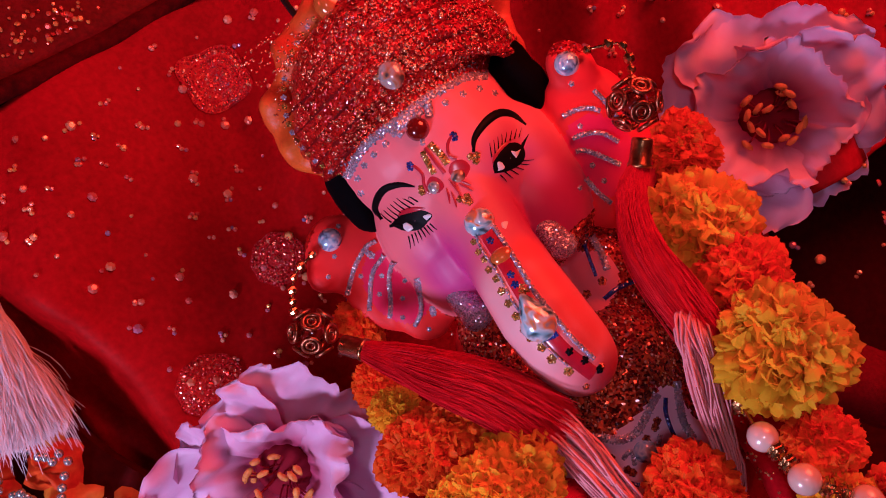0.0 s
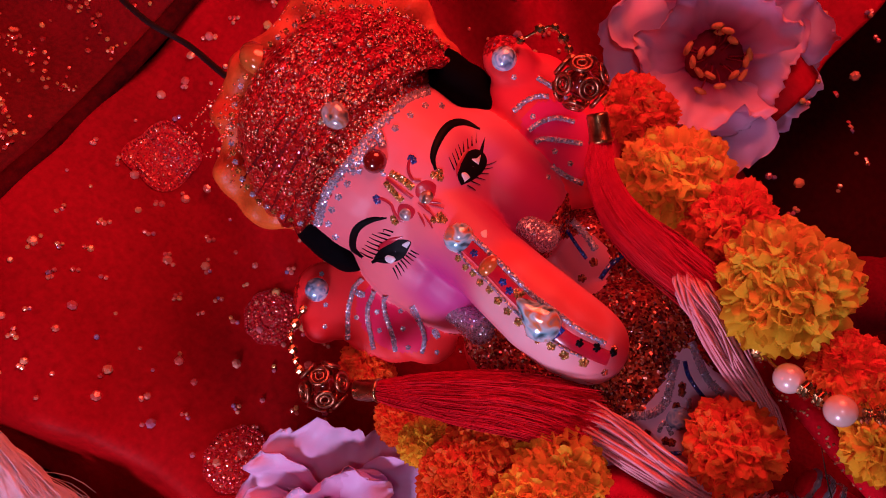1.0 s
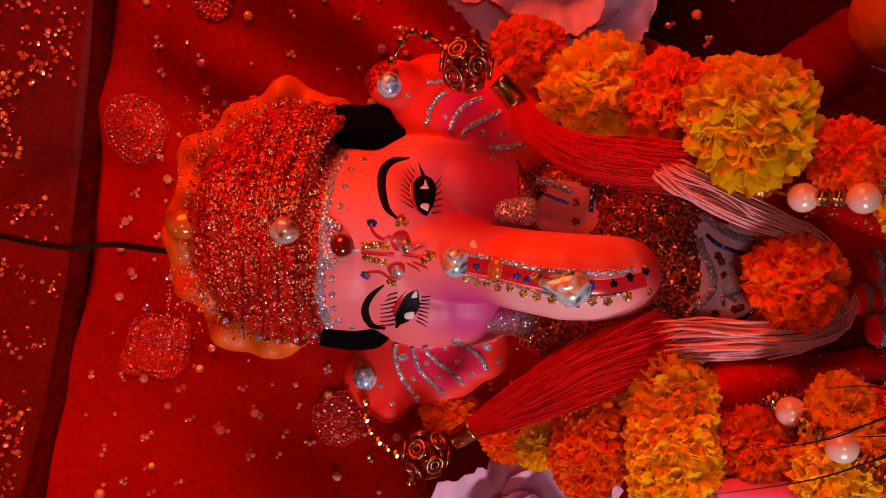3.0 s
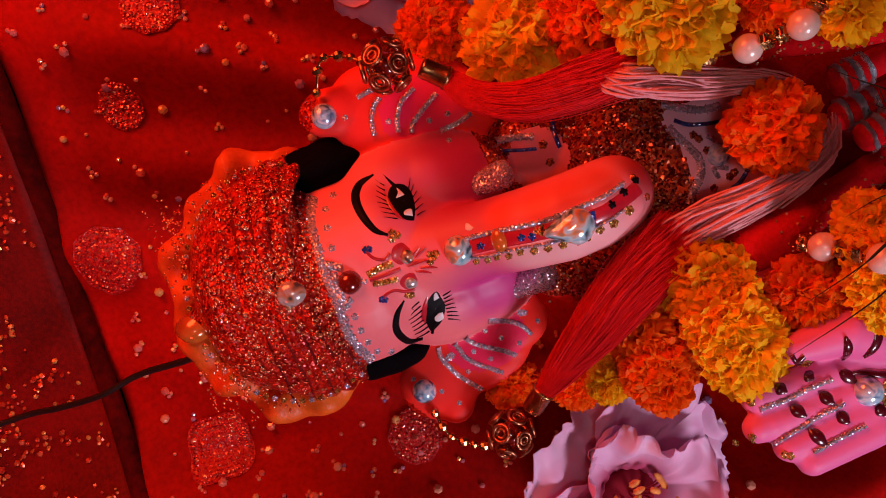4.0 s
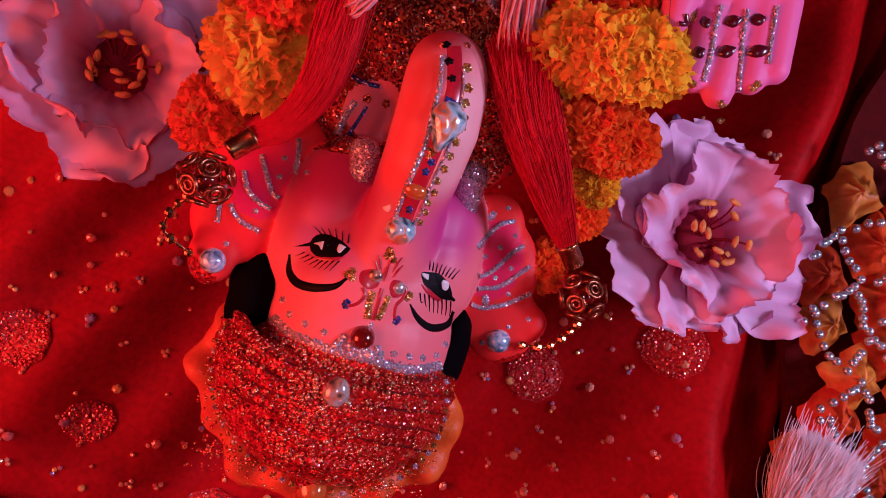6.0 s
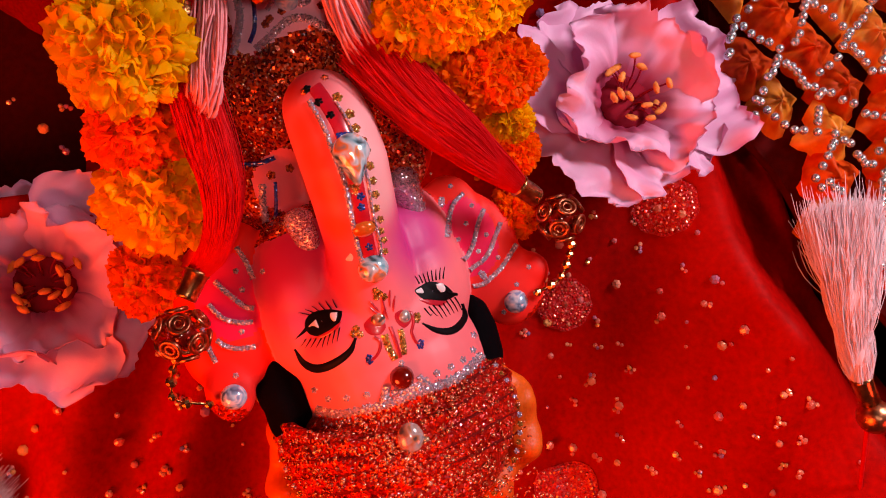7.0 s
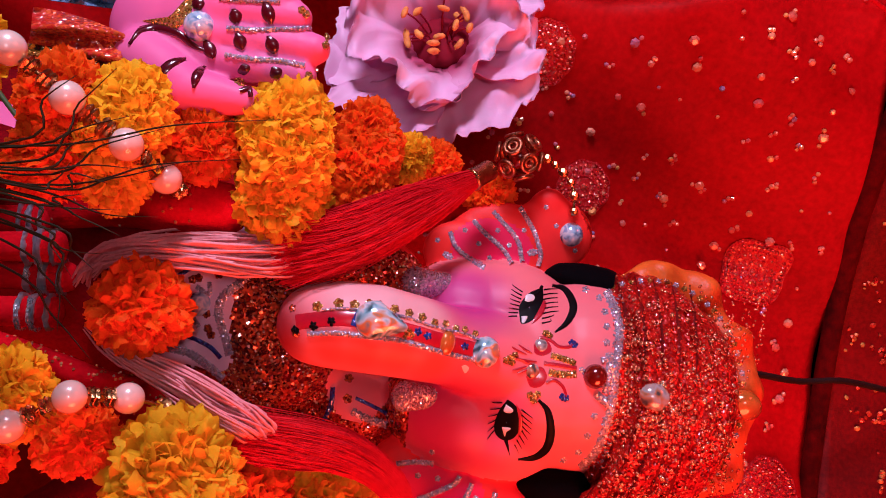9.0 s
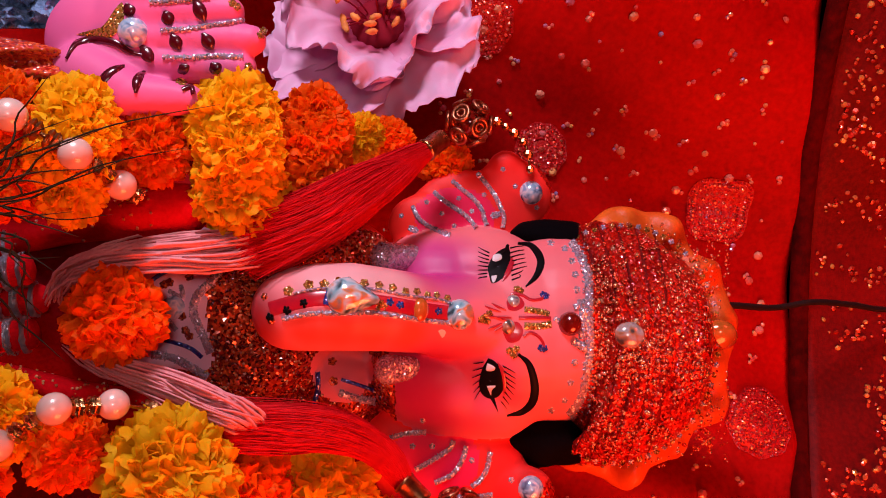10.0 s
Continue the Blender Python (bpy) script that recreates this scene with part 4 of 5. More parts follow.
def sequins():
    """Small faceted sequins sewn all over the satin cloth."""
    verts, faces, spots = [], [], []
    tries = 0
    while len(spots) < 470 and tries < 9000:
        tries += 1
        x, z = rng.uniform(-0.165, 0.24), rng.uniform(0.17, 0.425)
        if x < cloth_side(z) + 0.006 or z > seam(x) - 0.012 or any((x - a) ** 2 + (z - b) ** 2 < 0.0085 ** 2 for a, b in spots):
            continue
        spots.append((x, z))
        big = rng.choice((0.0008, 0.0010, 0.0012, 0.0015, 0.0021))
        for piece in range(rng.choice((1, 1, 2, 3, 4))):
            r = big if piece == 0 else 0.0010
            ang = rng.random() * 6.28
            off = 0 if piece == 0 else big + 0.0007
            xx, zz = x + off * math.cos(ang), z + off * math.sin(ang)
            tilt = cloth_normal(xx, zz) + Vector((rng.uniform(-0.6, 0.6), 0, rng.uniform(-0.6, 0.6)))
            m = aim(Vector((xx, cloth_depth(xx, zz) - 0.0005, zz)), tilt, rng.random() * 6)
            o, k = len(verts), 7
            for ring, up in ((1.0, -0.0003), (0.85, 0.35 * r), (0.5, 0.62 * r)):
                for q in range(k):
                    a = 2 * math.pi * q / k
                    verts.append(m @ Vector((ring * r * math.cos(a), ring * r * math.sin(a), up)))
            faces += [(o + e * k + q, o + e * k + (q + 1) % k, o + e * k + k + (q + 1) % k, o + e * k + k + q) for e in (0, 1) for q in range(k)] + [tuple(o + 2 * k + q for q in range(k))]
    ob = part("sequins", pydata("sequins", verts, faces, flat=True), SEQ)
    tagged(ob, "tiny gold, pink and blue sequins sewn on red satin", "sequins", "", "stuff")


def brocade_sequins():
    """Gold and red sequins in scrolling clusters all over the brocade."""
    r = random.Random(12)
    verts, faces = [], []
    ring = [(math.cos(q * 1.0472), math.sin(q * 1.0472)) for q in range(6)]
    for _ in range(5200):
        x = r.uniform(-0.20, 0.26)
        z = seam(x) + r.uniform(0.007, 0.12)
        n = noise.noise(Vector((x * 38, z * 38, 2)))
        if abs(n) > 0.22 and r.random() > 0.12 or noise.noise(Vector((x * 16, z * 16, 5))) < -0.22:
            continue
        s = r.uniform(0.0006, 0.0015)
        m = aim(Vector((x, brocade_depth(x, z) - 0.0006, z)), Vector((r.uniform(-0.8, 0.8), -1, r.uniform(-0.8, 0.8))), r.random() * 6)
        o = len(verts)
        verts += [m @ Vector((a * s * w, b * s * w, h)) for w, h in ((1, -0.0003), (0.6, 0.0003)) for a, b in ring]
        faces += [(o + q, o + (q + 1) % 6, o + 6 + (q + 1) % 6, o + 6 + q) for q in range(6)] + [tuple(o + 6 + q for q in range(6))]
    ob = part("brocade_sequins", pydata("brocade_sequins", verts, faces, flat=True), BROCADE_SEQ)
    tagged(ob, "gold and red sequins sewn in scrolls on brocade", "sequins", "", "stuff")


def motif(x, z, r, square, mat, label):
    """A round embroidered medallion of sequin rings, sewn on the cloth."""
    bead = ball_data(1, 8, 4)
    lobe = lambda a, f: 1 + (-0.10 * math.cos(4 * a) * f if square else 0.03 * math.cos(9 * a) * f)
    on = lambda dx, dz, up=0.0006: Vector((x + dx, cloth_depth(x + dx, z + dz) - up, z + dz))
    pv, pf = [], []
    R, A = 8, 40
    for i in range(R + 1):
        f = i / R
        for j in range(A):
            a = 2 * math.pi * j / A
            w = f * r * 1.03 * lobe(a, f)
            pv.append(on(w * math.cos(a), w * math.sin(a), 0.0003 + 0.0009 * (1 - f ** 4) + 0.0004 * math.cos(f * 25)))
    for i in range(R):
        for j in range(A):
            k = (j + 1) % A
            pf.append((i * A + j, i * A + k, (i + 1) * A + k, (i + 1) * A + j))
    med = part("embroidered_medallion", pydata("embroidered_medallion", pv, pf), mat, backdrop, label)
    datas = ([], [])
    for ring, f in enumerate((0.0, 0.17, 0.30, 0.43, 0.56, 0.69, 0.82, 0.95)):
        k = max(1, int(2 * math.pi * f * r / (0.0012 if ring % 2 else 0.0019)))
        for i in range(k):
            a = 2 * math.pi * (i + 0.5 * (ring % 2)) / k
            w = f * r * lobe(a, f) * (1 + rng.uniform(-0.025, 0.025))
            q = rng.uniform(0.0006, 0.0009) * (2.0 if ring == 0 else 0.75 if ring % 2 else 1.15)
            if rng.random() < 0.08:
                continue
            datas[ring % 2].append(moved(bead, Matrix.Translation(on(w * math.cos(a), w * math.sin(a), 0.0012)) @ pose(0, 0, 0, rng.uniform(-25, 25), 0, rng.uniform(-25, 25)) @ Matrix.Diagonal((q, q * 0.55, q, 1))))
    for rows, m in zip(datas, (MED_SEQ, MED_BEAD)):
        part("sequin_rings", pydata("sequin_rings", *merge(*rows), flat=True), m, med)["kind"] = "stuff"


MED_BEAD = flake_material("medallion_bead", [(0.40, 0.003, 0.006), (0.62, 0.01, 0.015), (0.50, 0.005, 0.01)], 0.1)
MED_SEQ = flake_material("medallion_sequin", [(0.75, 0.02, 0.02), (1.0, 0.14, 0.07), (0.85, 0.04, 0.04), (1.0, 0.30, 0.16), (0.85, 0.07, 0.08)], 0.75)
brocade_sequins()
sequins()
for x, z, r, sq in ((-0.0468, 0.3768, 0.0142, True), (0.0412, 0.3980, 0.0136, False), (-0.0635, 0.2942, 0.0112, False), (0.1224, 0.3440, 0.0105, False), (0.0945, 0.3692, 0.0080, False), (-0.1084, 0.2637, 0.0115, False)):
    motif(x, z, r, sq, EMBROID, "round sequin medallion embroidered on red satin")


# marigolds
def marigold_mesh(name, seed, mat, petals=350):
    """A pompon of ruffled petals of radius 1, facing +z: the core and the petals."""
    r = random.Random(seed)
    core = pydata(name, *ball_data(0.66, 14, 8, (1, 1, 0.78)))
    core.materials.append(mat)
    verts, faces = [], []
    for i in range(petals):
        f = (i + 0.5) / petals
        cz = 1 - 1.45 * f
        a = i * 2.39996 + r.uniform(-0.35, 0.35)
        s = math.sqrt(max(0, 1 - cz * cz))
        d = Vector((s * math.cos(a), s * math.sin(a), cz)).normalized()
        side = d.cross(Vector((r.uniform(-1, 1), r.uniform(-1, 1), r.uniform(-1, 1)))).normalized()
        out = d.cross(side)
        reach = r.uniform(0.82, 1.05) * (0.96 + 0.06 * math.sin(a * 3 + seed))
        wide = r.uniform(0.11, 0.18)
        bend, curl, ph = r.uniform(0.08, 0.24), r.uniform(0.025, 0.055), r.uniform(0, 6)
        o, nw, nl = len(verts), 8, 4
        for j in range(nl + 1):
            t = j / nl
            for k in range(nw + 1):
                w = 2 * k / nw - 1
                span = wide * (0.40 + 0.95 * t - 0.35 * t * t)
                length = 0.50 + (reach - 0.50) * (1 - (1 - t) ** 1.6) - 0.17 * w * w * t * t
                wave = (0.13 * w * w - 0.05) * t + curl * t * math.sin(w * 4.6 + ph) + bend * t ** 1.9 + 0.014 * t * math.sin(w * 10 + ph * 2)
                p = d * (length + 0.022 * t * t * math.sin(w * 8 + ph * 3)) + side * (w * span) + out * wave
                p.z *= 0.84
                verts.append(p)
        for j in range(nl):
            for k in range(nw):
                q = o + j * (nw + 1) + k
                faces.append((q, q + 1, q + nw + 2, q + nw + 1))
    me = pydata("petals", verts, faces)
    me.materials.append(mat)
    return core, me


MARIGOLDS = {k: [marigold_mesh("marigold", s + o, m) for s in (1, 2, 3)] for k, m, o in (("y", MARI_Y, 10), ("g", MARI_G, 20), ("o", MARI_O, 30))}
GREEN = material("green_calyx", (0.06, 0.10, 0.02), 0.6, grain=200)


def marigold(kind, c, r, facing, parent, which, label=""):
    core, petals = MARIGOLDS[kind][which % 3]
    ob = new("marigold", core)
    ob.parent = parent
    ob.matrix_parent_inverse = Matrix.Translation(parent.matrix_basis.translation).inverted()
    ob.matrix_basis = aim(c, facing, which * 1.7, r)
    if label:
        tagged(ob, label)
    pe = new("petals", petals)
    pe.parent = ob
    tagged(pe, "", "", "", "stuff")
    return ob


def garland(flowers, base, label):
    g = thing("marigold_garland", base, label, "garland", "marigold garlands")
    names = {"y": "deep yellow ruffled marigold head", "g": "lemon yellow ruffled marigold head", "o": "orange ruffled marigold head"}
    line = []
    for i, (kind, c, r, facing) in enumerate(flowers):
        marigold(kind, c, r, facing, g, i + len(flowers), names[kind])
        line.append(Vector(c) + Vector((0, r * 0.3, 0)))
    part("string", pydata("string", *tube_data(spline(line, 8 * len(line)), 0.0007, 6)), GREEN, g, "thin green cotton string")
    return g


garland([("o", at(790, 300, 0.046), 0.0105, (-0.2, -1, 0.3)), ("o", at(690, 248, 0.036), 0.0085, (-0.3, -1, 0.1)), ("y", at(634, 243, 0.020), 0.0088, (-0.2, -1, 0.2)),
         ("o", at(556, 215, 0.010), 0.0120, (-0.3, -1, 0.2)), ("o", at(558, 262, 0.006), 0.0120, (-0.1, -1, 0.2)), ("o", at(552, 312, 0.006), 0.0125, (0, -1, 0.2)), ("y", at(425, 340, -0.007), 0.0140, (0.1, -1, 0.1)),
         ("y", at(418, 275, -0.011), 0.0135, (0, -1, 0)), ("g", at(415, 208, -0.009), 0.0140, (-0.3, -1, 0)), ("o", at(268, 262, -0.012), 0.0115, (-0.1, -1, 0.1)), ("y", at(118, 325, -0.026), 0.0115, (0.1, -1, 0)),
         ("y", at(122, 272, -0.029), 0.0115, (0, -1, 0)), ("g", at(128, 216, -0.026), 0.0125, (-0.2, -1, 0)), ("o", at(12, 205, -0.030), 0.0115, (0, -1, 0)), ("o", at(5, 320, -0.030), 0.0115, (0, -1, 0.1)),
         ("y", Vector((-0.045, -0.018, 0.112)), 0.0135, (0, -1, 0))],
        (-0.04, 0.0, 0.10), "yellow and orange marigold garland hanging beside the statue")
garland([("o", Vector((0.071, 0.022, 0.247)), 0.0135, (0.2, -1, 0.2)), ("y", Vector((0.0595, 0.012, 0.225)), 0.0185, (0.1, -1, 0.2)), ("o", Vector((0.056, 0.000, 0.205)), 0.0155, (0.2, -1, 0.1)),
         ("g", Vector((0.062, 0.004, 0.184)), 0.0150, (0.6, -1, 0)), ("g", Vector((0.0465, -0.020, 0.1895)), 0.0190, (0.1, -1, 0.1)), ("o", Vector((0.041, -0.022, 0.1655)), 0.0118, (0, -1, 0)),
         ("y", Vector((0.034, -0.026, 0.148)), 0.0130, (0, -1, 0)), ("o", Vector((0.050, -0.020, 0.138)), 0.0130, (0.1, -1, 0))],
        (0.05, 0.0, 0.12), "large yellow and orange marigold garland hanging beside the statue")
solo = thing("marigold_flower", at(200, 560, 0.0), "single orange marigold resting on the statue's belly", "flower")
marigold("o", at(203, 560, -0.012), 0.0142, (0.05, -1, 0.1), solo, 2)


# pink cloth flowers
def petal_mesh(name, seed, length, width, cup, ruffle, mat):
    """A silk petal growing along +x, cupped up in z, with a torn wavy edge and real thickness."""
    nl, nw = 18, 34
    verts, faces = [], []
    for i in range(nl + 1):
        t = i / nl
        for j in range(nw + 1):
            w = 2 * j / nw - 1
            prof = math.sin(math.pi * min(1, 0.10 + 0.58 * t)) ** 0.85
            jag = 1 + 0.05 * math.sin(w * 5 + seed) * t ** 3 + 0.10 * noise.noise(Vector((w * 3.1, seed, 0))) * t ** 2 + 0.06 * noise.noise(Vector((w * 11, seed, 5))) * t ** 6 + 0.085 * noise.noise(Vector((w * 27, seed, 2))) * t ** 8
            x = length * t * jag * (1 - 0.20 * w * w * t)
            y = width / 2 * w * prof * (1 + 0.06 * noise.noise(Vector((t * 7, seed, w))))
            z = cup * length * (0.9 * t * t - 0.55 * t ** 4) + 0.10 * width * w * w * prof
            z += ruffle * t ** 2 * (math.sin(w * 4.2 + seed * 2 + t * 3) * 0.6 + 1.1 * noise.noise(Vector((w * 3, t * 3, seed))))
            z += 0.0003 * math.cos(w * 24) * (1.1 - t) + 0.0030 * t * noise.noise(Vector((w * 3.2, t * 2.5, seed + 9))) + 0.0018 * t * noise.noise(Vector((w * 9, t * 1.6, seed + 3)))
            verts.append((x, y, z))
    n = len(verts)
    g = lambda i, j: i * (nw + 1) + j
    verts += [(x, y, z - 0.00025) for x, y, z in verts]
    for i in range(nl):
        for j in range(nw):
            a = (g(i, j), g(i + 1, j), g(i + 1, j + 1), g(i, j + 1))
            faces += [a, tuple(k + n for k in reversed(a))]
    edge = [g(0, j) for j in range(nw + 1)] + [g(i, nw) for i in range(1, nl + 1)] + [g(nl, j) for j in range(nw - 1, -1, -1)] + [g(i, 0) for i in range(nl - 1, 0, -1)]
    for k, a in enumerate(edge):
        b = edge[(k + 1) % len(edge)]
        faces.append((b, a, a + n, b + n))
    me = pydata(name, verts, faces)
    me.materials.append(mat)
    return me


def pink_flower(c, facing, spin, size, seed, base, label):
    fl = thing("pink_flower", base, label, "flower", "pink cloth flowers")
    root = aim(c, facing, spin, size)
    r = random.Random(seed)

    def put(name, me, m, lab=""):
        ob = new(name, me)
        ob.parent = fl
        ob.matrix_parent_inverse = Matrix.Translation(fl.matrix_basis.translation).inverted()
        ob.matrix_basis = root @ m
        if lab:
            tagged(ob, lab)
        return ob

    for layer, (k, length, width, tilt, z, cup, ruf) in enumerate(((5, 0.037, 0.060, 8, -0.004, 0.10, 0.0075), (4, 0.026, 0.046, 44, -0.001, -0.10, 0.0065))):
        for i in range(k):
            me = petal_mesh("petal", seed * 31 + layer * 10 + i, length * r.uniform(0.84, 1.12), width * r.uniform(0.85, 1.12), cup, ruf, PINK)
            a = 360 / k * i + layer * 31 + r.uniform(-16, 16)
            put("petal", me, pose(0, 0, z, 0, 0, a) @ pose(0.006, 0, 0, r.uniform(-16, 16), -tilt + r.uniform(-12, 9), 0))
    cup_me = pydata("flower_cup", *ball_data(0.0105, 18, 10, (1, 1, 0.35), (0, 0, 0.001)))
    cup_me.materials.append(PINKDEEP)
    put("flower_cup", cup_me, Matrix(), "deep pink flower throat")
    for i in range(17):
        a, s = i * 2.4 + r.uniform(-0.4, 0.4), 0.0025 + 0.0085 * math.sqrt((i + 0.5) / 17) * r.uniform(0.7, 1.1)
        top = Vector((s * 1.25 * math.cos(a), s * 1.25 * math.sin(a), r.uniform(0.008, 0.014)))
        fil = tube_data(spline([(s * 0.4 * math.cos(a), s * 0.4 * math.sin(a), 0.002), top * 0.6 + Vector((0, 0, 0.002)), top], 6), 0.00035, 5)
        me = pydata("stamen", *fil)
        me.materials.append(PINKDEEP)
        st = put("stamen", me, Matrix())
        bl = ball_data(0.0013, 8, 6, (0.9, 1.8, 0.7))
        bl = ([v * (1 + 0.35 * noise.noise(Vector(v) * 1500 + Vector((i, 0, 0)))) for v in bl[0]], bl[1])
        am = pydata("anther", *moved(bl, Matrix.Translation(top) @ Matrix.Rotation(a, 4, "Z")))
        am.materials.append(ANTHER)
        an = new("anther", am)
        an.parent = st
        an["label"] = "pale gold anther"
    stem = tube_data(spline([(0, 0, -0.002), (0, 0.002, -0.02), (0, 0.006, -0.045)], 8), 0.0016, 8)
    sm = pydata("stem", *stem)
    sm.materials.append(GREEN)
    put("stem", sm, Matrix(), "green plastic stem")
    return fl


pink_flower(Vector((-0.093, 0.052, 0.225)), (-0.30, -1, -0.22), 0.5, 0.98, 3, (-0.093, 0.06, 0.225), "pink cloth flower with ruffled petals beside the raised palm")
pink_flower(Vector((0.121, 0.056, 0.239)), (-0.45, -1, -0.15), 1.3, 1.02, 8, (0.121, 0.06, 0.239), "mauve pink cloth flower with ruffled petals beside the large marigolds")


# tassels
def strands(path, radii, n, thick, seed, flare=0.0, fray=0.0, wavy=0.0003):
    """Many fine threads along a path; radii give the bundle's half width."""
    r = random.Random(seed)
    k = 12
    line = spline(path, k)
    datas = []
    for _ in range(n):
        rho, th, tw = math.sqrt(r.random()), r.uniform(0, 2 * math.pi), r.uniform(-0.5, 0.5)
        last = r.uniform(0.86, 1.0) if r.random() < 0.9 else 1.0
        wild = fray * r.random() ** 4
        jit = Vector((r.uniform(-1, 1), r.uniform(-1, 1), r.uniform(-1, 1)))
        pts = []
        for i in range(k):
            f = i / (k - 1) * last
            q = f * (k - 1)
            a, b = line[min(int(q), k - 2)], line[min(int(q), k - 2) + 1]
            c = a.lerp(b, q - min(int(q), k - 2))
            d = (b - a).normalized()
            s = d.cross(Vector((0, 1, 0))).normalized()
            up = s.cross(d)
            g = f * (len(radii) - 1)
            h = min(int(g), len(radii) - 2)
            rad = radii[h] + (radii[h + 1] - radii[h]) * (g - h)
            ang = th + tw * f
            pts.append(c + (s * math.cos(ang) + up * (0.55 * math.sin(ang))) * rad * rho + jit * (wild * f * f + wavy * math.sin(f * 9 + th)))
        datas.append(tube_data(pts, [thick] * (k - 1) + [thick * 0.5], 3, False))
    return merge(*datas)


def filigree(c, r, parent):
    """Open-work ball of curled metal rings round a red bead."""
    ico = bmesh.new()
    bmesh.ops.create_icosphere(ico, subdivisions=1, radius=1)
    dirs = [v.co.copy() for v in ico.verts]
    ico.free()
    for k, d in enumerate(dirs):
        d = d.normalized()
        n = 0.36 if k < 12 else 0.28
        m = aim(Vector(c) + d * r * math.sqrt(1 - n * n), d)
        loop = [(r * n * math.cos(q * math.pi / 7), r * n * math.sin(q * math.pi / 7), 0) for q in range(15)]
        part("filigree_ring", pydata("filigree_ring", *moved(tube_data(loop, r * 0.095, 6, False), m)), COPPER, parent)
        part("filigree_ring", pydata("filigree_ring", *moved(tube_data([Vector(q) * 0.5 for q in loop], r * 0.07, 6, False), m)), COPPER, parent)
    part("bead", pydata("bead", *ball_data(r * 0.55, 16, 10, (1, 1, 1), c)), GEM_RED, parent, "red glass bead")


def turned(profile, a, b, seg=16):
    """A turned solid from a to b; profile rows of (share of the way, radius)."""
    a, b = Vector(a), Vector(b)
    return tube_data([a.lerp(b, f) for f, _ in profile], [r for _, r in profile], seg)


def earring(chain, ball, r, cap_a, cap_b, red, red_r, pale, pale_r, seed, base, label):
    e = thing("tassel_earring", base, label, "earring", "tassel earrings")
    for i, p in enumerate(spline(chain, 6)):
        s = 0.0018 if i % 2 else 0.0014
        part("chain_bead", pydata("chain_bead", *ball_data(s, 8, 6, (1, 1, 1), p), flat=True), GOLD, e)
    part("chain", pydata("chain", *tube_data(spline(chain + [ball], 14), 0.0005, 6)), GOLD, e)
    filigree(ball, r, e)
    part("cap", pydata("cap", *turned([(0, 0.0018), (0.02, 0.0030), (0.1, 0.0032), (0.85, 0.0033), (0.9, 0.0037), (1, 0.0036)], cap_a, cap_b), flat=False), GOLD, e, "polished brass tassel cap")
    part("tassel", pydata("tassel", *strands(red, red_r, 3600, 0.00013, seed, fray=0.004, wavy=0.0006)), SILK, e, "glossy red silk tassel")["kind"] = "stuff"
    part("tassel_core", pydata("tassel_core", *tube_data(spline(red, 12), [max(0.0012, 0.50 * np.interp(k / 11, np.linspace(0, 1, len(red_r)), red_r)) for k in range(12)], 10)), SILK, e)
    part("fringe", pydata("fringe", *strands(pale, pale_r, 66, 0.00046, seed + 1, fray=0.005, wavy=0.0016)), COTTON, e, "pale pink cotton thread ends")["kind"] = "stuff"


earring([at(938, 300, 0.034), at(930, 258, 0.034), at(905, 232, 0.034), at(880, 216, 0.033)], at(830, 218, 0.031), 0.0074, at(785, 244, 0.024), at(752, 268, 0.020),
        [at(756, 265, 0.020), at(660, 325, 0.004), at(560, 385, -0.006), at(425, 438, -0.006)], [0.0028, 0.0070, 0.0085, 0.0085],
        [at(520, 405, -0.004), at(450, 432, -0.007), at(380, 445, -0.009), at(250, 450, -0.010), at(120, 480, -0.006), at(95, 540, 0.0)], [0.0030, 0.0060, 0.0058, 0.0045, 0.0032, 0.0020], 5,
        at(830, 218, 0.031), "tasselled earring with open-work copper ball on the smaller ear")
earring([Vector((0.058, 0.012, 0.288)), Vector((0.066, 0.008, 0.284)), Vector((0.064, 0.004, 0.277)), Vector((0.060, 0.001, 0.272))], Vector((0.0565, 0.000, 0.2655)), 0.0076,
        Vector((0.0545, 0.003, 0.2560)), Vector((0.0495, 0.005, 0.2490)),
        [Vector((0.0510, 0.005, 0.2500)), Vector((0.0415, 0.002, 0.2430)), Vector((0.0355, -0.003, 0.231)), Vector((0.0345, -0.006, 0.216)), Vector((0.0350, -0.008, 0.197))], [0.0028, 0.0042, 0.0056, 0.0062, 0.0050],
        [Vector((0.0350, -0.006, 0.208)), at(430, 738, -0.011), at(370, 716, -0.012), at(290, 680, -0.011), at(200, 650, -0.008), at(120, 600, 0.002)], [0.0028, 0.0048, 0.0048, 0.0040, 0.0035, 0.0025], 11,
        Vector((0.0565, 0.0, 0.2655)), "tasselled earring with open-work copper ball beside marigolds")


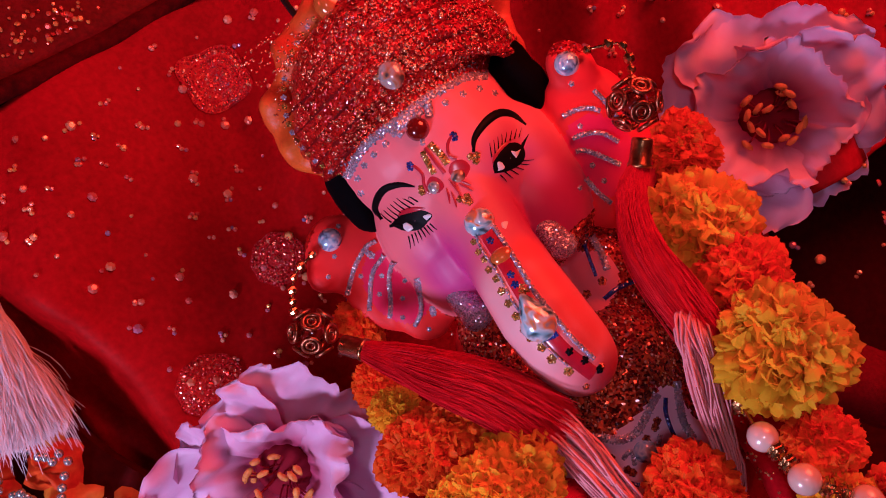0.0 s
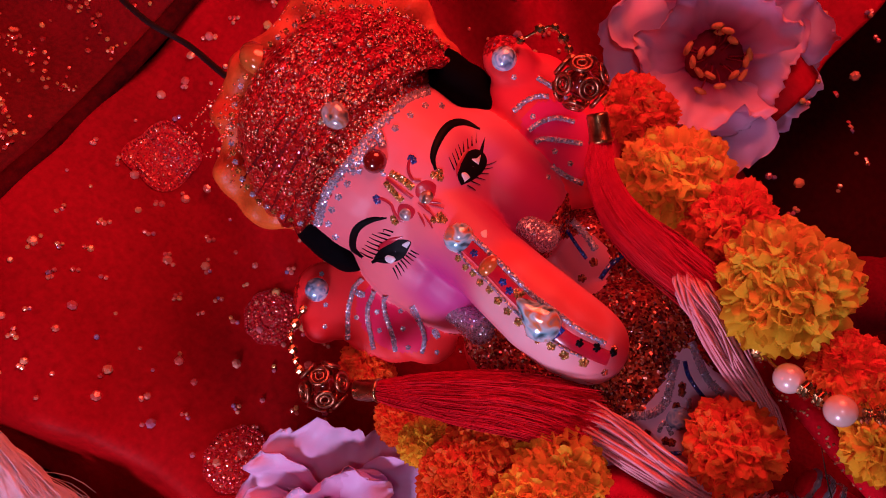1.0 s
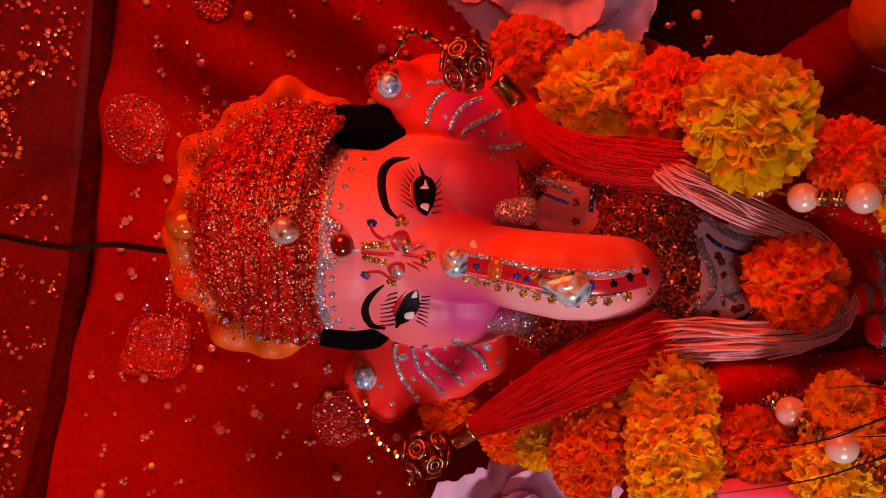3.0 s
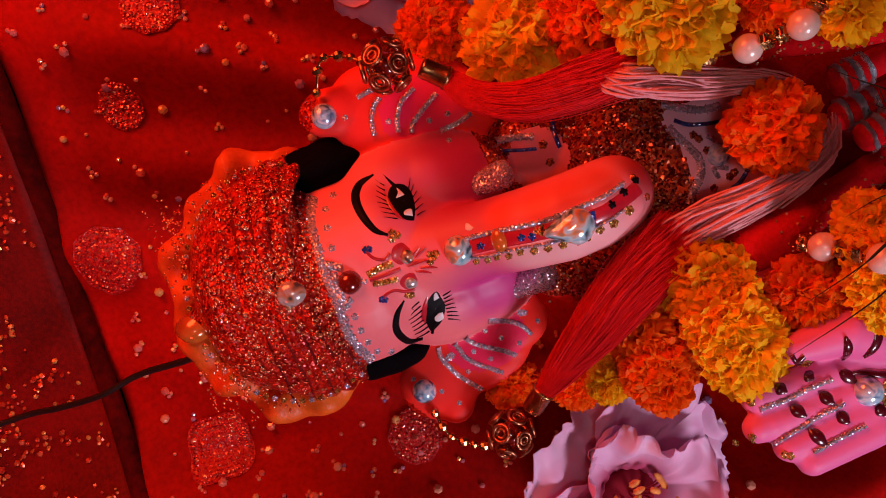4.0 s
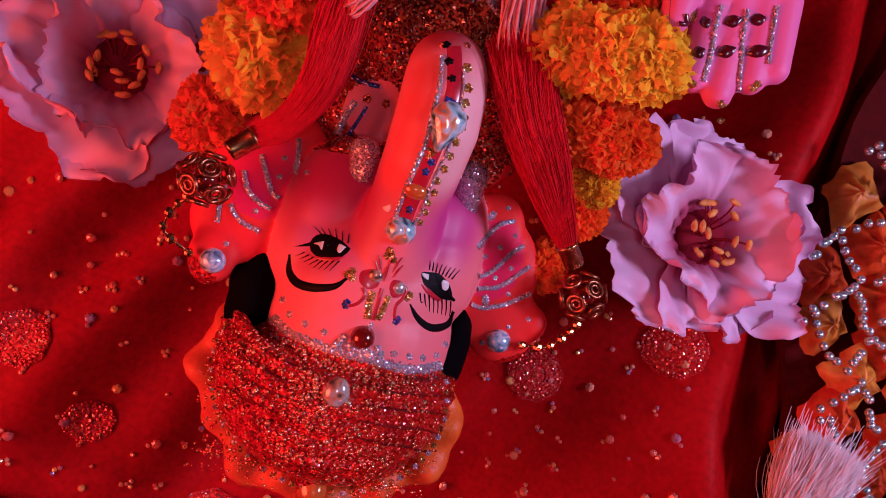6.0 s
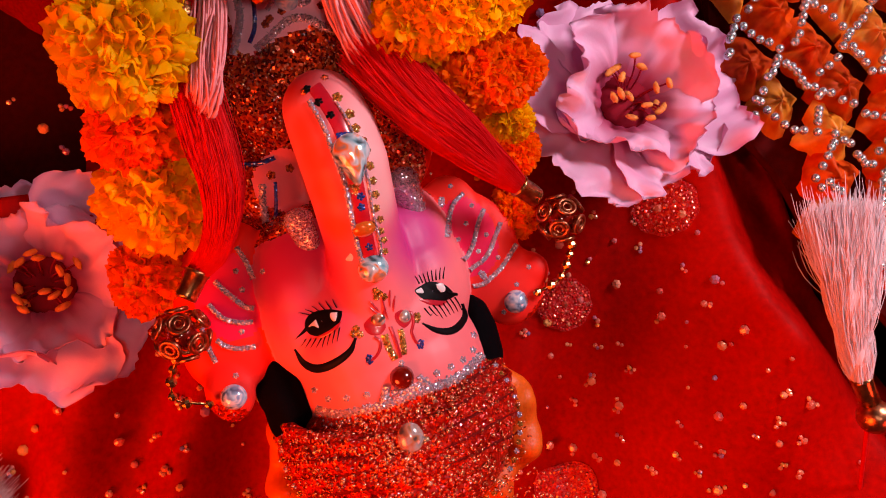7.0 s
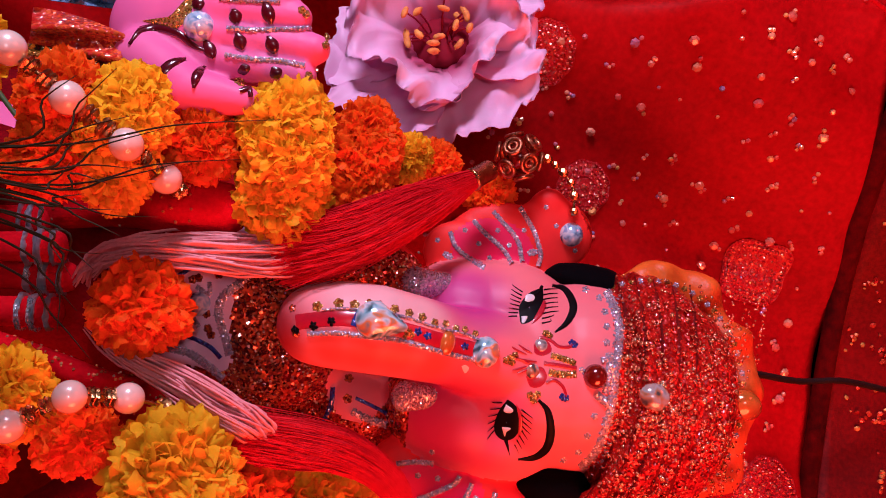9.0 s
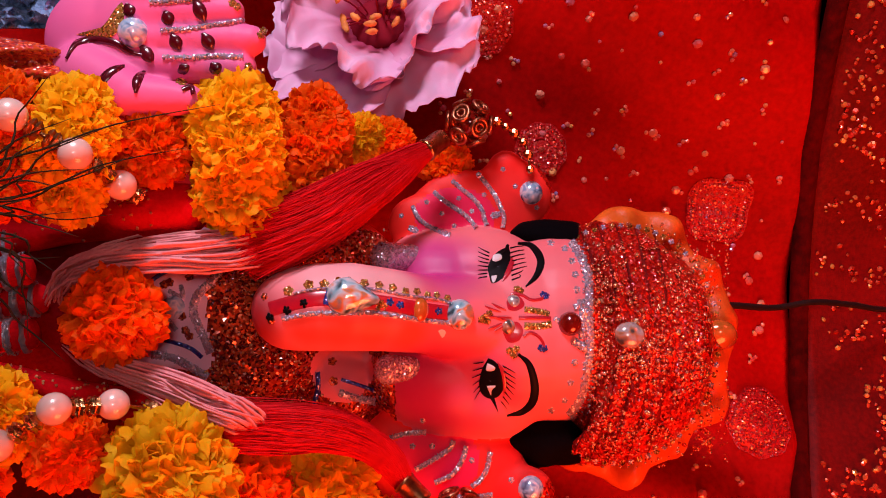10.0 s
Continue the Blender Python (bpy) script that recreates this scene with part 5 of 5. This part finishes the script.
# beaded hanging with orange cloth puffs, and its white tassel
def beaded_hanging():
    h = thing("beaded_hanging", (-0.20, 0.085, 0.001), "dark hanging panel with silver bead net over orange puffs", "hanging")
    edge = lambda z: -0.134 - 0.42 * max(0, z - 0.225) - 0.10 * max(0, 0.225 - z) + 0.002 * math.sin(z * 90)
    verts, faces = [], []
    n = 40
    for i in range(n + 1):
        z = 0.001 + 0.40 * i / n
        for x, y in ((edge(z) - 0.16, 0.078), (edge(z), 0.078), (edge(z), 0.085), (edge(z) - 0.16, 0.085)):
            verts.append((x, y + 0.003 * math.sin(z * 30), z))
    for i in range(n):
        for k in range(4):
            faces.append((i * 4 + k, i * 4 + (k + 1) % 4, (i + 1) * 4 + (k + 1) % 4, (i + 1) * 4 + k))
    part("panel", pydata("panel", verts, faces, flat=True), CLOTH_DARK, h)
    ball = ball_data(0.0016, 10, 7)
    bead = pydata("bead", *ball)
    bead.materials.append(STEEL)
    inv = Matrix.Translation(h.matrix_basis.translation).inverted()
    cx, cz = 0.024, 0.016
    spots, rest = set(), []
    for row in range(12):
        for col in range(5):
            z = 0.172 + row * cz
            x = edge(z) - 0.006 - col * cx - (cx / 2 if row % 2 else 0)
            for sx in (-1, 1):
                for k in range(6):
                    f = k / 6
                    px, pz = x + sx * cx / 2 * f, z + cz * f
                    px += 0.0022 * math.sin(pz * 190 + col)
                    key = (round(px / 0.0018), round(pz / 0.0018))
                    if px > edge(pz) or key in spots:
                        continue
                    spots.add(key)
                    m = Matrix.Translation((px, 0.0590 + 0.002 * math.sin(px * 200 + pz * 90), pz + rng.uniform(-0.0012, 0.0012)))
                    if col < 3 and len(spots) < 440:
                        ob = new("bead", bead)
                        ob.parent, ob.matrix_parent_inverse, ob.matrix_basis = h, inv, m
                    else:
                        rest.append(moved(ball, m))
            if x > edge(z + cz) or x < -0.25:
                continue
            pv, pf = [], []
            R, A = 7, 26
            for i in range(R + 1):
                f = i / R
                for j in range(A):
                    a = 2 * math.pi * j / A
                    dx, dz = math.cos(a), math.sin(a)
                    lim = min(0.95 / (abs(dx) / (cx * 0.52) + abs(dz) / (cz * 1.04)), 0.0135) * (1 + 0.25 * noise.noise(Vector((dx * 1.7 + row, dz * 1.7, col))))
                    fold = 0.0016 * math.sin(a * 7 + row * 2 + col) * f * (1.2 - f) + 0.0022 * noise.noise(Vector((dx * 2.5 + row, f * 3, dz * 2.5 + col)))
                    pv.append((x + dx * lim * f, 0.0620 + 0.010 * f ** 1.6 + fold * 1.5, z + cz + dz * lim * f))
            for i in range(R):
                for j in range(A):
                    k = (j + 1) % A
                    pf.append((i * A + j, i * A + k, (i + 1) * A + k, (i + 1) * A + j))
            part("cloth_puff", pydata("cloth_puff", pv, pf), NETORANGE if (row * 2 + col) % 3 else PUFFGOLD, h)
    part("bead_net", pydata("bead_net", *merge(*rest)), STEEL, h)["kind"] = "stuff"


PUFFGOLD = material("gold_gathered_cloth", (0.70, 0.26, 0.02), 0.5, second=(0.45, 0.12, 0.01), grain=240, big=60, sheen=0.3, per_object=0.2)
beaded_hanging()


def white_tassel(top, path, radii, seed, label):
    t = thing("white_tassel", top, label, "tassel", "white tassels")
    a, b = Vector(top), Vector(path[0])
    part("bead", pydata("bead", *ball_data(0.0060, 16, 10, (1, 1, 1), a + (a - b).normalized() * 0.006)), COPPER, t, "copper bead")
    part("cap", pydata("cap", *turned([(0, 0.0022), (0.05, 0.0036), (0.5, 0.0034), (0.92, 0.0036), (1, 0.0034)], a, b)), GOLD, t, "brass cap")
    part("threads", pydata("threads", *strands(path, radii, 3600, 0.00012, seed, fray=0.011, wavy=0.0016)), WHITESILK, t, "loose white silk threads")["kind"] = "stuff"
    part("thread_core", pydata("thread_core", *tube_data(spline(path, 12), [0.66 * np.interp(k / 11, np.linspace(0, 1, len(radii)), radii) * (1 if k < 6 else 1 - 0.17 * (k - 6)) for k in range(12)], 12)), WHITESILK, t)
    part("cord", pydata("cord", *tube_data(spline([a, a + Vector((0.0, 0.012, 0.02)), a + Vector((-0.004, 0.034, 0.045))], 10), 0.0008, 6)), SILK, t, "thin red hanging cord")


white_tassel((-0.1490, 0.046, 0.3440), [Vector((-0.1465, 0.043, 0.3340)), Vector((-0.1455, 0.038, 0.316)), Vector((-0.1465, 0.034, 0.297)), Vector((-0.149, 0.032, 0.275))], [0.0028, 0.0060, 0.0092, 0.0120], 21,
             "white silk tassel with brass cap hanging before the beaded panel")
white_tassel((0.2200, 0.058, 0.342), [Vector((0.2110, 0.058, 0.336)), Vector((0.194, 0.056, 0.327)), Vector((0.175, 0.055, 0.317)), Vector((0.155, 0.054, 0.305))], [0.0028, 0.0055, 0.0080, 0.0105], 23,
             "white silk tassel hanging before the red satin")


# pearl strings
def rondelle(c, d, r):
    prof = [(0, 0.5), (0.12, 0.8), (0.3, 1.0), (0.5, 0.8), (0.7, 1.0), (0.88, 0.8), (1, 0.5)]
    a, b = Vector(c) - Vector(d) * r * 0.6, Vector(c) + Vector(d) * r * 0.6
    v, f = turned([(q, w * r) for q, w in prof], a, b, 14)
    return [p if (i % 14) % 2 else Vector(c) + (p - Vector(c)) * 0.86 for i, p in enumerate(v)], f


def pearl_string(pearls, base, label):
    s = thing("pearl_string", base, label, "necklace", "pearl strings")
    line = spline(pearls, 12 * len(pearls))
    part("thread", pydata("thread", *tube_data(line, 0.0005, 6)), GOLD, s)
    pm = pydata("pearl", *ball_data(0.0038, 26, 16))
    pm.materials.append(PEARL)
    inv = Matrix.Translation(s.matrix_basis.translation).inverted()
    for i, p in enumerate(pearls):
        ob = new("pearl", pm)
        ob.parent, ob.matrix_parent_inverse, ob.matrix_basis = s, inv, Matrix.Translation(p)
        if i + 1 < len(pearls):
            for f in (0.36, 0.64):
                q = Vector(p).lerp(Vector(pearls[i + 1]), f)
                part("spacer", pydata("spacer", *rondelle(q, (Vector(pearls[i + 1]) - Vector(p)).normalized(), 0.0027), flat=True), GOLD, s, "ribbed gilt spacer bead")
    for p, q in ((pearls[0], pearls[1]),):
        d = (Vector(p) - Vector(q)).normalized()
        part("spacer", pydata("spacer", *rondelle(Vector(p) + d * 0.0060, d, 0.0027), flat=True), GOLD, s, "ribbed gilt spacer bead")


pearl_string([at(214, 328, -0.022), at(133, 273, -0.038), at(17, 204, -0.043), at(-100, 130, -0.046)], (-0.03, -0.03, 0.15), "cream pearl string with gilt spacers over marigolds")
pearl_string([at(366, 741, 0.000), at(201, 716, -0.026), at(96, 724, -0.037), at(-8, 790, -0.040), at(-110, 860, -0.042)], (0.03, -0.03, 0.15), "cream pearl string with gilt spacers beside the lemon marigold")


# red velvet rolls and ribbon
def velvet_roll(path, radii, base, label):
    k = 14
    line = spline(path, k)
    rr = [np.interp(i / (k - 1), np.linspace(0, 1, len(radii)), radii) for i in range(k)]
    d = (line[0] - line[1]).normalized()
    head = [line[0] + d * rr[0] * math.sin(a) for a in (1.57, 1.2, 0.8, 0.4)]
    ob = part("velvet_roll", pydata("velvet_roll", *tube_data(head + line, [rr[0] * math.cos(a) + 0.0001 for a in (1.57, 1.2, 0.8, 0.4)] + rr, 18)), VELVET)
    r = random.Random(len(label))
    verts, faces = [], []
    for _ in range(160):
        i = r.randrange(2, k - 2)
        t = (line[i + 1] - line[i - 1]).normalized()
        out = t.cross(Vector((r.uniform(-1, 1), r.uniform(-1, 0.2), r.uniform(-1, 1)))).normalized()
        m = aim(line[i].lerp(line[i + 1], r.random()) + out * (rr[i] + 0.0001), out, r.random() * 6)
        q, o = r.uniform(0.0003, 0.0006), len(verts)
        verts += [m @ Vector((q * math.cos(e * 1.0472) * w, q * math.sin(e * 1.0472) * w, z)) for w, z in ((1, -0.0003), (0.6, 0.0002)) for e in range(6)]
        faces += [(o + e, o + (e + 1) % 6, o + 6 + (e + 1) % 6, o + 6 + e) for e in range(6)] + [tuple(o + 6 + e for e in range(6))]
    part("glitter", pydata("glitter", verts, faces, flat=True), FLAKE_GOLD, ob, "loose gold glitter on the velvet")["kind"] = "stuff"
    tagged(ob, label, "cushion roll", "velvet rolls")


velvet_roll([at(322, 372, -0.004), at(262, 378, -0.003), at(150, 395, 0.004), at(-60, 420, 0.012), Vector((-0.02, 0.0, 0.075))], [0.0074, 0.0078, 0.0052, 0.0048, 0.0045], None, "red velvet roll with rounded end lying by the marigolds")
velvet_roll([at(325, 722, -0.004), at(270, 722, -0.004), at(150, 700, -0.010), at(-60, 655, -0.018), Vector((0.024, -0.01, 0.075))], [0.0050, 0.0054, 0.0034, 0.0034, 0.0034], None, "slim red velvet roll running under the pearls")


# durva grass
def grass():
    g = thing("grass_bunch", (-0.012, -0.030, 0.073), "bunch of thin dark green grass blades before the figure", "grass")
    r = random.Random(4)
    tips = [(390, 185, -0.062), (125, 210, -0.07), (240, 275, -0.066), (330, 262, -0.064), (200, 380, -0.066), (110, 455, -0.07), (130, 375, -0.07), (90, 130, -0.07), (60, 500, -0.072), (150, 300, -0.07),
            (70, 250, -0.074), (50, 600, -0.07), (190, 225, -0.066), (100, 330, -0.074), (40, 420, -0.075), (80, 560, -0.07), (30, 300, -0.078), (140, 420, -0.072), (20, 150, -0.074), (115, 640, -0.068), (60, 350, -0.08), (95, 480, -0.075)]
    for i, (u, v, y) in enumerate(tips):
        tip = at(u, v, y)
        root = Vector((-0.012 + r.uniform(-0.006, 0.006), -0.028 + r.uniform(-0.006, 0.004), 0.072))
        mid = at(-60 + r.uniform(-30, 30), 380 + (v - 380) * 0.35 + r.uniform(-25, 25), y + 0.004)
        line = spline([root, mid, mid.lerp(tip, 0.55) + Vector((r.uniform(-0.002, 0.002), r.uniform(-0.003, 0.001), r.uniform(0, 0.003))), tip], 16)
        v2, f2 = tube_data(line, [0.00030 * (1 - 0.85 * (k / 15) ** 2) for k in range(16)], 4)
        part("blade", pydata("blade", v2, f2), GRASS, g)


grass()


# small things round the figure
def small_things():
    cord = tube_data(spline([at(1235, 540, 0.050), at(1300, 541, 0.062), at(1370, 545, 0.078), at(1440, 535, 0.085), at(1510, 540, 0.096), at(1580, 549, 0.104), at(1800, 552, 0.108)], 60), 0.00125, 8)
    tagged(part("black_cord", pydata("black_cord", *cord), CORD), "thin black cord rising from behind the turban", "cord")
    b = ball_data(0.0145, 36, 24, (1, 1, 0.94))
    c = Vector((0.0860, -0.012, 0.1475))
    v = [p * (1 + 0.05 * noise.noise(p * 260) + 0.03 * noise.noise(p * 700)) + c for p in b[0]]
    tagged(part("round_sweet", pydata("round_sweet", v, b[1]), SWEET), "round grainy orange sweet resting in the open hand", "sweet")
    # crystals, trimmed cloth and tinsel by the lap
    verts, faces = [], []
    n, m = 26, 20
    for i in range(n + 1):
        for j in range(m + 1):
            u, v = -70 + 185 * i / n, -75 + 125 * j / m
            verts.append(at(u + 6 * noise.noise(Vector((i * 0.4, j * 0.4, 3))), v, 0.004 + 0.006 * noise.noise(Vector((i * 0.22, j * 0.5, 1))) + 0.004 * noise.noise(Vector((i * 0.7, j * 0.9, 2)))))
    o = len(verts)
    verts += [p + Vector((0, 0.0006, 0)) for p in verts]
    for i in range(n):
        for j in range(m):
            a = (i * (m + 1) + j, (i + 1) * (m + 1) + j, (i + 1) * (m + 1) + j + 1, i * (m + 1) + j + 1)
            faces += [a, tuple(q + o for q in reversed(a))]
    tagged(part("crumpled_plastic", pydata("crumpled_plastic", verts, faces, flat=True), PLASTIC), "crumpled pale blue plastic film beside the raised palm", "plastic film")
    r = random.Random(2)
    verts, faces = [], []
    n, m = 24, 10
    for i in range(n + 1):
        for j in range(m + 1):
            p = at(-60 + 165 * i / n, 62 + 70 * j / m + 25 * (i / n) ** 2, -0.013 + 0.003 * math.sin(j * 0.9 + i * 0.2) - 0.004 * math.sin(math.pi * j / m))
            verts.append(p)
    o = len(verts)
    verts += [p + Vector((0, 0.001, 0)) for p in verts]
    for i in range(n):
        for j in range(m):
            a = (i * (m + 1) + j, (i + 1) * (m + 1) + j, (i + 1) * (m + 1) + j + 1, i * (m + 1) + j + 1)
            faces += [a, tuple(q + o for q in reversed(a))]
    sl = thing("sleeve_cloth", at(20, 100, 0.002), "red glittering sleeve cloth with green and gold edging", "cloth")
    part("cloth", pydata("cloth", verts, faces), SLEEVE, sl)
    for s, mt, lab in ((0, GREENGOLD, "green and gold trim"), (1, GOLDGLIT, "gold braid")):
        part("braid", pydata("braid", *tube_data([at(-60 + 165 * i / n, 135 + s * 9 + 25 * (i / n) ** 2, -0.016 - 0.001 * s) for i in range(n + 1)], 0.0014 - 0.0005 * s, 8)), mt, sl, lab)
    # red rolls wound with silver foil
    for u0, v0, u1, v1, y in ((-80, 492, 62, 476, -0.004), (-80, 540, 88, 528, 0.002), (-80, 606, 70, 590, -0.006), (-80, 446, 30, 436, 0.004)):
        p, q = at(u0, v0, y), at(u1, v1, y + 0.004)
        fr = thing("foil_roll", p, "red cloth roll wound with bright silver foil bands", "ornament", "foil rolls")
        part("roll", pydata("roll", *turned([(0, 0.0040), (0.9, 0.0043), (0.96, 0.0036), (1, 0.0015)], p, q, 18)), VELVET, fr)
        for c, w in ((0.50, 0.03), (0.66, 0.045), (0.84, 0.03)):
            prof = [(e / 24, 0.0047 + 0.0005 * math.sin(e * 2.4)) for e in range(25)]
            bv, bf = turned(prof, p.lerp(q, c - w), p.lerp(q, c + w), 20)
            bv = [e + Vector((noise.noise(e * 900), noise.noise(e * 900 + Vector((5, 0, 0))), noise.noise(e * 900 + Vector((0, 5, 0))))) * 0.0006 for e in bv]
            part("foil_band", pydata("foil_band", bv, bf, flat=True), FOIL, fr, "crinkled silver foil band")

small_things()
